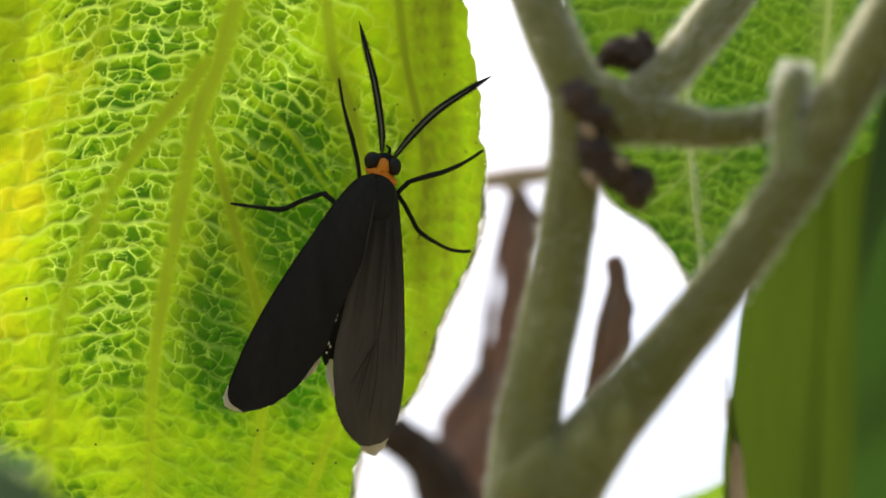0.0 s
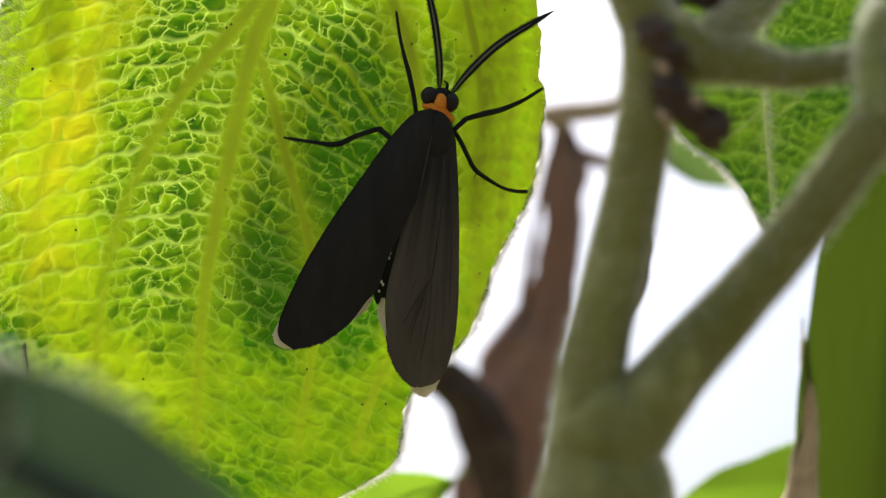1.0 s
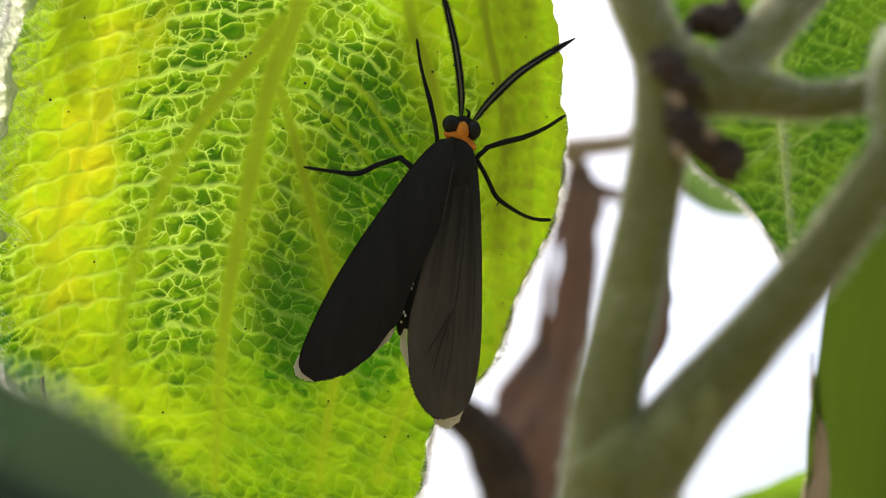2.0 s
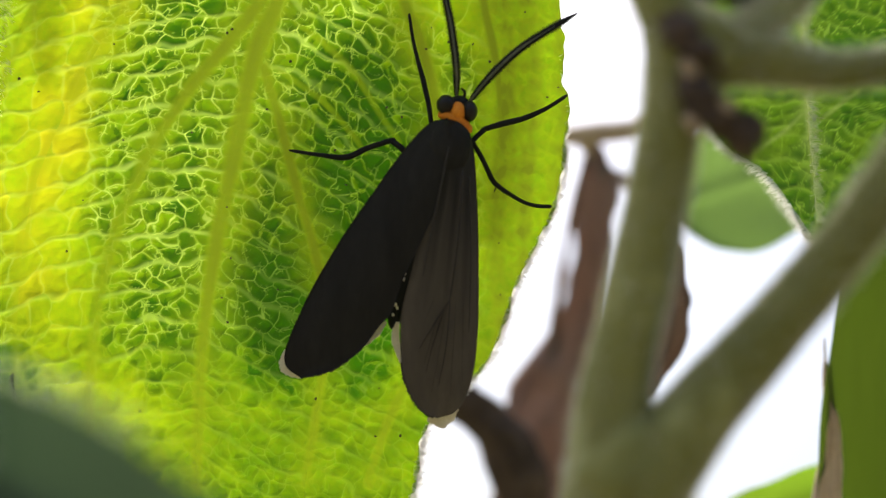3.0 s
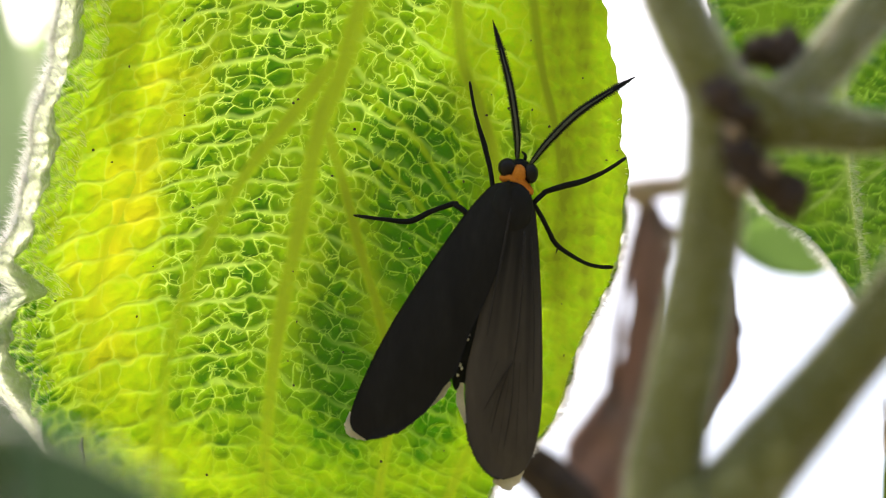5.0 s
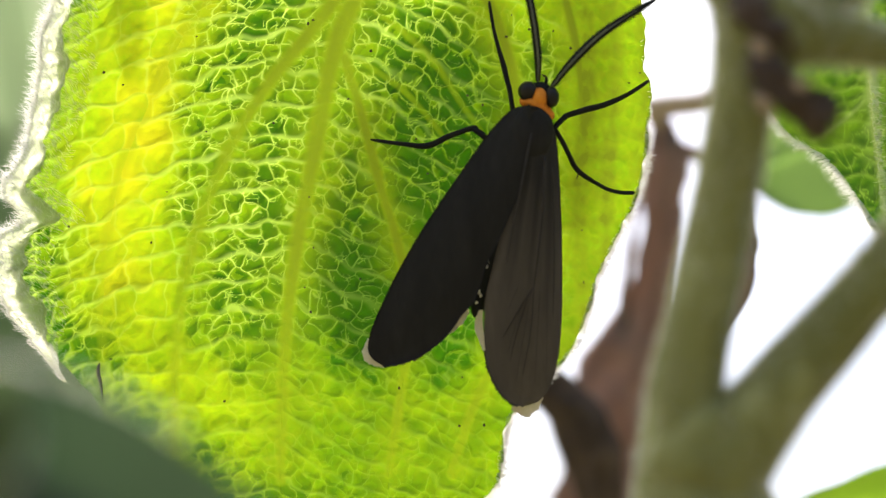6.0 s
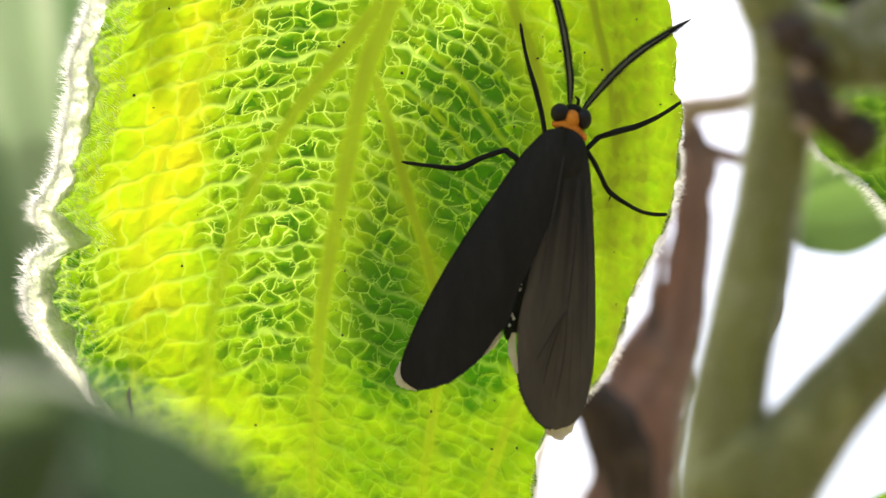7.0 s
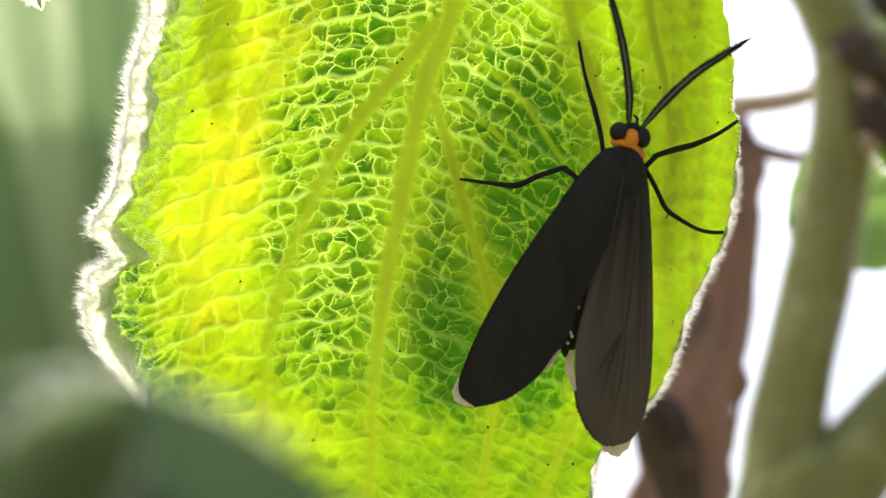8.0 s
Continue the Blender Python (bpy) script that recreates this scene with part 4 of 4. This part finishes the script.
def dry_leaf(name, path, radii, flat, seed, label, material=DRY, lump=0.35, crumple=0.55):
    """A shrivelled leaf: a crumpled, flattened and hollow-edged roll with a stalk-like end."""
    ob = thing(name, label, "dry leaf")
    v, f = tube(path, radii, 60, 26, lump, seed, flat)
    out = []
    for i, p in enumerate(v):
        fold = noise.noise(Vector((p[0] * 0.8, seed, p[2] * 0.35))) * crumple
        out.append((p[0] + fold * 0.4, p[1] + fold, p[2]))
    mesh_part("blade", out, f, material, ob)
    rng = random.Random(seed)
    c, r = spline(path, 12), spline([[v] for v in radii], 12)[:, 0]
    ridge = [(p[0] + 0.25 * q * rng.uniform(-1, 1), p[1] - q * flat * 1.02, p[2]) for p, q in zip(c, r)]
    mesh_part("midrib", *tube(ridge[1:-1], [0.10, 0.16, 0.18, 0.12], 40, 8, 0.3, seed), material, ob)
    for side in (-1, 1):
        edge = [(p[0] + side * q * rng.uniform(0.75, 1.0), p[1] - q * flat * rng.uniform(0.1, 0.6), p[2]) for p, q in zip(c, r)]
        mesh_part("curled_edge", *tube(edge[1:], [0.08, 0.24, 0.30, 0.2], 40, 10, 0.9, seed + side), material, ob)
    return ob


dry_things = [
    dry_leaf("dry_leaf", [(20.43, 60.00, 14.26), (21.20, 60.00, 10.48), (21.20, 60.00, 6.20), (20.70, 60.00, 0.29), (19.60, 60.00, -6.13), (17.20, 60.00, -12.04), (15.60, 60.00, -17.83), (14.60, 60.00, -26.13), (14.59, 60.00, -33.81)], [0.38, 1.90, 2.20, 2.05, 2.60, 4.4, 5.0, 5.1, 5.2], 0.4, 1, "reddish-brown shrivelled dry leaf hanging from a twig"),
    dry_leaf("dry_leaf", [(1.50, 54.97, -11.00), (6.00, 54.97, -12.60), (8.68, 54.97, -14.30), (11.07, 54.97, -16.82), (12.83, 54.97, -20.47), (13.71, 54.97, -25.00), (14.09, 54.97, -31.29)], [0.8, 2.0, 2.40, 2.80, 2.90, 2.30, 1.01], 0.6, 7, "dark brown curled dead leaf behind the stem", SCALE_BROWN, 0.25),
    dry_leaf("dry_bud", [(20.60, 20.00, 0.75), (20.95, 20.00, -0.10), (21.00, 20.00, -1.60), (20.85, 20.00, -3.90), (20.30, 20.00, -6.60), (18.85, 20.00, -10.44)], [0.55, 0.72, 0.58, 1.28, 1.30, 0.44], 0.8, 11, "brown withered hanging bud", DRY, 0.10, 0.25),
    dry_leaf("dry_leaf", [(28.67, 12.00, -6.76), (28.80, 12.00, -9.92), (29.25, 12.00, -13.09), (28.99, 12.00, -16.26), (28.74, 12.00, -20.24), (28.48, 12.00, -24.22)], [0.08, 0.12, 0.35, 0.75, 1.1, 1.3], 0.5, 15, "pale rusty brown dry leaf at a leaf edge", TWIG),
]
mesh_part("curled_strip", *tube([(20.38, 60.00, 13.50), (18.75, 59.37, 6.96), (17.74, 59.37, 1.68), (16.99, 59.37, -4.36), (16.61, 60.00, -10.66)], [0.25, 0.38, 0.43, 0.57, 0.88], 50, 10, 0.5, 4), DRY, dry_things[0], "thin curled strip of dry leaf")
mesh_part("stalk", *tube([(8.56, 55.60, -15.69), (9.44, 55.60, -19.46), (10.95, 55.60, -22.73), (13.21, 55.60, -24.50)], [0.31, 0.38, 0.40, 0.50], 30, 10, 0.3, 6), SCALE_BROWN, dry_things[1], "thin dark stalk")
mesh_part("stalk", *tube([(20.60, 60.00, 11.60), (22.40, 60.00, 10.20), (25.00, 60.00, 9.20), (29.00, 60.50, 8.80)], [0.5, 0.85, 0.80, 0.7], 30, 12, 0.2, 9), DRY, dry_things[0], "brown stalk of the dry leaf")
twig = thing("twig", "thin pale brown twig that carries a dry leaf", "twig")
mesh_part("bark", *tube([(3.27, 60.00, 10.99), (12.08, 60.00, 13.00), (19.88, 60.00, 14.26), (26.04, 60.00, 15.01), (33.00, 62.00, 17.50), (40.00, 66.00, 24.00)], [0.70, 0.95, 1.15, 1.10, 1.15, 1.26], 70, 14, 0.10, 8), TWIG, twig)
mesh_part("bud", *ball((20.38, 60.00, 13.10), (0.95, 0.8, 1.2), 12, 16, 0.3, 3), TWIG, twig, "pale brown bud at the leaf stalk")


# ---- other leaves ----
def side_leaf():
    ob = thing("leaf", "green hairy leaf with netted veins above the branch", "leaf")
    left = flat_points([(23.92, 3.00, -2.89), (22.23, 3.00, -0.41), (19.91, 3.00, 2.74), (17.21, 3.00, 4.74), (15.27, 3.00, 8.70), (14.60, 3.00, 13.71), (15.03, 3.00, 20.14), (17.61, 3.00, 26.57)])
    right = flat_points([(23.92, 3.00, -2.89), (25.34, 3.00, 0.34), (29.78, 3.00, 5.35), (36.44, 3.00, 8.55), (40.18, 3.00, 12.88), (42.07, 3.00, 17.24), (42.11, 3.00, 21.59), (38.44, 3.00, 26.66)])
    ribs = [
        (flat_points([(22.02, 3.00, 15.12), (22.34, 3.00, 10.09), (22.66, 3.00, 5.41), (23.15, 3.00, 0.01)]), 0.26, 0.14),
        (flat_points([(22.56, 3.00, 6.49), (21.02, 3.00, 5.07), (19.19, 3.00, 3.83)]), 0.15, 0.08),
        (flat_points([(31.77, 3.00, 22.66), (31.34, 3.00, 15.09), (30.54, 3.00, 8.23)]), 0.30, 0.2),
        (flat_points([(22.66, 3.00, 5.41), (25.41, 3.00, 7.55), (29.10, 3.00, 10.77)]), 0.14, 0.08),
    ]
    _, l, r = blade("blade", left, right, ribs, SIDE_LEAF, ob, 220, 260, 0.5, lambda x, z: 3.0 + 0.4 * wobble(x, z, 0.3, 2), lambda x, z: (0.55 + 0.45 * wobble(x, z, 0.5, 1) + 0.2 * wobble(x, z, 1.3, 4), 0.85 + 0 * x, 0.2 + 0 * x, 0 * x), 0.5, 0.85, 1.6)
    rng = random.Random(12)
    roots, ways, lengths = [], [], []
    for _ in range(1900):
        z = rng.uniform(l[0][1], l[230][1])
        x = float(np.interp(z, l[:, 1], l[:, 0]))
        roots.append((x + rng.uniform(-0.03, 0.25), 2.7 + rng.uniform(-0.2, 0.3), z))
        ways.append((-1.0, rng.uniform(-0.9, 0.3), rng.uniform(-1.0, 0.5)))
        lengths.append(rng.uniform(0.3, 0.85))
    vein = spline(ribs[0][0], 120)
    for _ in range(950):
        p = vein[rng.randrange(20, 120)]
        roots.append((p[0] + rng.uniform(-0.2, 0.2), 2.5, p[1]))
        ways.append((rng.uniform(-1, 1), -0.8, rng.uniform(-1, 0.4)))
        lengths.append(rng.uniform(0.25, 0.55))
    mesh_part("edge_hairs", *hairs(roots, ways, lengths, 0.011, rng), HAIR, ob, "white hairs along edge and vein", kind="stuff")
    return ob


def plain_leaf(name, label, tip, base, width, material, bow=1.5, cup=0.12, seed=0, turn=0.0, full=0.75, rib_size=1.0, downy=0):
    """A smooth leaf from tip to base (points in mm), pointed oval, cupped along a raised midrib."""
    ob = thing(name, label, "leaf")
    tip, base = Vector(tip), Vector(base)
    n, m = 60, 28
    axis = base - tip
    length = axis.length
    d = axis.normalized()
    side = d.cross(Vector((0, 1, 0))).normalized()
    side = Matrix.Rotation(radians(turn), 3, d) @ side
    up = side.cross(d).normalized()
    verts, faces = [], []
    for i in range(n):
        t = i / (n - 1)
        half = width * 0.5 * (math.sin(math.pi * t ** 0.8) ** full if 0 < t < 1 else 0) + 0.05
        for k in range(m):
            s = 2 * k / (m - 1) - 1
            edge = half * (1 + 0.05 * noise.noise(Vector((t * 7, s, seed))))
            wave = 0.05 * width * noise.noise(Vector((t * 4, s * 1.5, seed + 3)))
            h = cup * width * s * s + bow * math.sin(math.pi * t) + wave + 0.05 * width * math.exp(-(s / 0.08) ** 2)
            verts.append(tuple(tip + d * length * t + side * s * edge - up * h))
    for i in range(n - 1):
        for k in range(m - 1):
            a = i * m + k
            faces.append((a, a + 1, a + m + 1, a + m))
    mesh_part("blade", verts, faces, material, ob)
    if downy:  # how many hairs
        rng = random.Random(seed)
        roots, ways, lengths = [], [], []
        for _ in range(downy):
            k = rng.choice((0, m - 1))
            roots.append(verts[rng.randrange(3, n // 2) * m + k])
            ways.append(side * (1 if k else -1) + d * rng.uniform(-0.6, 0.6) - up * rng.uniform(-0.6, 0.6))
            lengths.append(rng.uniform(0.12, 0.42))
        mesh_part("edge_hairs", *hairs(roots, ways, lengths, 0.02, rng), HAIR, ob, "white downy edge hairs", kind="stuff")
    rib = [tuple(tip + d * length * t - up * (bow * math.sin(math.pi * t) + 0.05 * width)) for t in (0.02, 0.3, 0.6, 0.9, 1.15)]
    mesh_part("midrib", *tube(rib, [v * rib_size for v in (0.1, 0.3, 0.45, 0.55, 0.6)], 40, 10), material, ob)
    return ob


the_side_leaf = side_leaf()
right_leaf = plain_leaf("leaf", "broad smooth green leaf hanging under the branch", (32.57, 14.00, -38.51), (35.98, 14.00, 12.81), 14.4, GREEN_DEEP, 1.0, 0.10, 1, 0, 0.35, 0.06)
dim_leaf = plain_leaf("leaf", "dark green leaf beside the broad leaf", (23.82, -25.00, -18.26), (24.29, -25.00, 8.97), 4.6, DIM_LEAF, 0.6, 0.06, 11, 0, 0.35, 0.1)
low_leaf = plain_leaf("leaf", "sunlit green leaf below the branch", (19.91, 25.00, -30.27), (43.15, 25.00, -18.24), 11, GREEN, 1.0, 0.1, 2, -20)
small_leaf = plain_leaf("leaf", "small bright green leaf under the leaf edge", (-5.68, 20.00, -23.58), (4.60, 20.00, -20.08), 5, GREEN, 0.6, 0.1, 3, 0, 0.75, 0.15)
back_leaf = plain_leaf("leaf", "pale green leaf far behind the stem", (23.71, 45.00, 2.13), (40.35, 45.00, 7.85), 13, PALE_LEAF, 1.0, 0.1, 4, 0, 0.75, 0.05)
near_leaf = plain_leaf("leaf", "dark green leaf close to the lens", (-17.97, -38.00, -2.81), (-4.99, -38.00, -9.64), 5.8, GREEN_DARK, 0.4, 0.05, 5, downy=330)

corner_leaf = plain_leaf("leaf", "olive green leaf close to the lens", (-13.85, -39.00, -2.30), (-17.20, -39.00, -6.60), 2.9, OLIVE, 0.3, 0.02, 15, downy=130)
tip_leaf = plain_leaf("leaf", "white-haired tip of a leaf beside the moth's leaf", (-29.15, 0.00, 13.95), (-31.20, 0.00, 22.00), 1.9, MARGIN, 0.3, 0.1, 16, downy=500)
dark_far_leaf = plain_leaf("leaf", "green leaf far behind, out of focus", (-78.00, 250.00, -75.00), (-103.00, 250.00, 125.00), 28, FAR_GREEN, 4.0, 0.03, 17, full=0.4)
low_far_leaf = plain_leaf("leaf", "broad green leaf far behind the moth, out of focus", (-122.00, 250.00, -110.00), (-146.00, 250.00, 62.00), 52, FAR_GREEN, 4.0, 0.03, 19, full=0.45)
pale_far_leaf = plain_leaf("leaf", "pale green leaf far behind, out of focus", (-112.00, 310.00, -90.00), (-143.00, 310.00, 92.00), 66, FAR_PALE, 4.0, 0.04, 18, full=0.4)
middle_far_leaf = plain_leaf("leaf", "narrow grey-green leaf far behind, out of focus", (-99.00, 240.00, -40.00), (-124.00, 240.00, 110.00), 16, FAR_MIDDLE, 3.0, 0.03, 21, full=0.5)


def overhead(x, z, far):
    """The place from which a thing shades the point x, z of the moth's leaf."""
    way = BASE.to_3x3().inverted() @ toward_sun
    return (x + way.x * far, way.y * far, z + way.z * far)


# leaves added above, out of view, to cast shade on the moth's leaf
edge_shade_leaf = plain_leaf("leaf", "unseen green leaf added overhead to shade the leaf edge", overhead(5.4, -1.5, 130), overhead(5.8, 42.0, 130), 5.4, GREEN, 0.6, 0.05, 7)
blade_shade_leaf = plain_leaf("leaf", "unseen green leaf added overhead to shade the blade beside the moth", overhead(-7.0, -8.5, 150), overhead(1.5, 13.5, 150), 9.6, GREEN_DEEP, 0.5, 0.03, 9)
finger_leaf = plain_leaf("leaf", "narrow leaf tip overhead", overhead(-19.5, 7.2, 60), overhead(-18.0, 34.0, 60), 2.6, GREEN_DEEP, 0.2, 0.02, 8)

# an added branch that carries them, over the top of the moth's leaf
fork = (12, 45, 95)
mesh_part("branch", *tube([(8.18, -15.00, 22.72), (14, -5, 46), fork, overhead(5.8, 42.0, 130)], [1.08, 1.1, 1.0, 0.6], 60, 18, 0.06, 12), STEM, the_shrub)
mesh_part("branch", *tube([fork, (8, 85, 108), overhead(1.5, 13.5, 150)], [0.9, 0.8, 0.5], 40, 16, 0.06, 13), STEM, the_shrub)


# ---- distance ----
def thicket():
    """Out-of-focus greenery behind the leaf: many separate leaves on the far side."""
    ob = thing("thicket", "distant green foliage out of focus", "foliage", kind="stuff")
    rng = random.Random(21)
    verts, faces = [], []
    for _ in range(420):
        far = rng.uniform(420, 640)
        c = Vector((rng.uniform(-480, -172), far, rng.uniform(-330, 95 + 0.4 * (far - 420))))
        d = Vector((rng.uniform(-1, 1), rng.uniform(-0.6, 0.6), rng.uniform(-1, 1))).normalized()
        s = d.cross(Vector((rng.uniform(-0.5, 0.5), 1, rng.uniform(-0.5, 0.5)))).normalized()
        w = s.cross(d)
        length, width = rng.uniform(80, 150), rng.uniform(40, 70)
        o = len(verts)
        for i in range(9):
            t = i / 8
            for k in range(5):
                q = k / 2 - 1
                verts.append(tuple(c + d * length * (t - 0.5) + s * q * width * 0.5 * math.sin(math.pi * (0.03 + 0.94 * t)) ** 0.8 + w * (6 * math.sin(math.pi * t) + 4 * q * q)))
        for i in range(8):
            for k in range(4):
                a = o + i * 5 + k
                faces.append((a, a + 1, a + 6, a + 5))
    mesh_part("leaves", verts, faces, FAR_LEAF, ob, kind="stuff")
    for _ in range(9):
        top = (rng.uniform(-440, -210), rng.uniform(450, 610), rng.uniform(-60, 60))
        foot = to_ground(top)
        middle = tuple((a + b) * 0.5 + rng.uniform(-40, 40) for a, b in zip(top, foot))
        mesh_part("stalk", *tube([top, middle, foot], [3, 6, 9], 30, 10, 0.1, rng.random() * 9), STEM, ob)


thicket()


def ground():
    me = bpy.data.meshes.new("ground")
    bm = bmesh.new()
    rings = [0.0, 1, 2, 4, 8, 16, 40, 120, 400, 1500]
    grid = []
    for r in rings:
        grid.append([bm.verts.new((r * math.cos(a), r * math.sin(a), 0.04 * noise.noise(Vector((r * math.cos(a), r * math.sin(a), 0))))) for a in (math.tau * k / 48 for k in range(48))])
    for i in range(len(rings) - 1):
        for k in range(48):
            q = (k + 1) % 48
            if i == 0:
                bm.faces.new((grid[0][k], grid[1][k], grid[1][q]))
            else:
                bm.faces.new((grid[i][k], grid[i + 1][k], grid[i + 1][q], grid[i][q]))
    bm.to_mesh(me)
    bm.free()
    me.materials.append(SOIL)
    tagged(new("ground", me), "bare soil with leaf litter", "ground", kind="structure")


ground()


# ---- sway in the wind ----
def swayed(rows, still=0.0):
    """Poses of a thing that hangs in its place at the time still and sways by the rows."""
    _, x0, z0 = next(row for row in rows if row[0] == still)
    return [(t, BASE @ pose((x - x0) * MM, 0, (z - z0) * MM)) for t, x, z in rows]


def motions():
    for ob, still in ((the_shrub, 0), (low_leaf, 1), (small_leaf, 1)):
        walk(ob, swayed(STEM_SWAY, still))
    walk(back_leaf, [(t, BASE @ pose(0, 0, rise * MM)) for t, rise in BACK_RISE])
    walk(the_side_leaf, swayed(SIDE_SWAY))
    for ob in (*dry_things[:2], twig):
        walk(ob, swayed(DRY_SWAY, 7))
    walk(right_leaf, swayed(RIGHT_SWAY))
    walk(dim_leaf, swayed(RIGHT_SWAY))
    walk(dry_things[2], swayed(BUD_SWAY))
    walk(dry_things[3], swayed(RIGHT_SWAY, 1))
    for ob in (near_leaf, corner_leaf):
        walk(ob, swayed(NEAR_SWAY, 8))


motions()
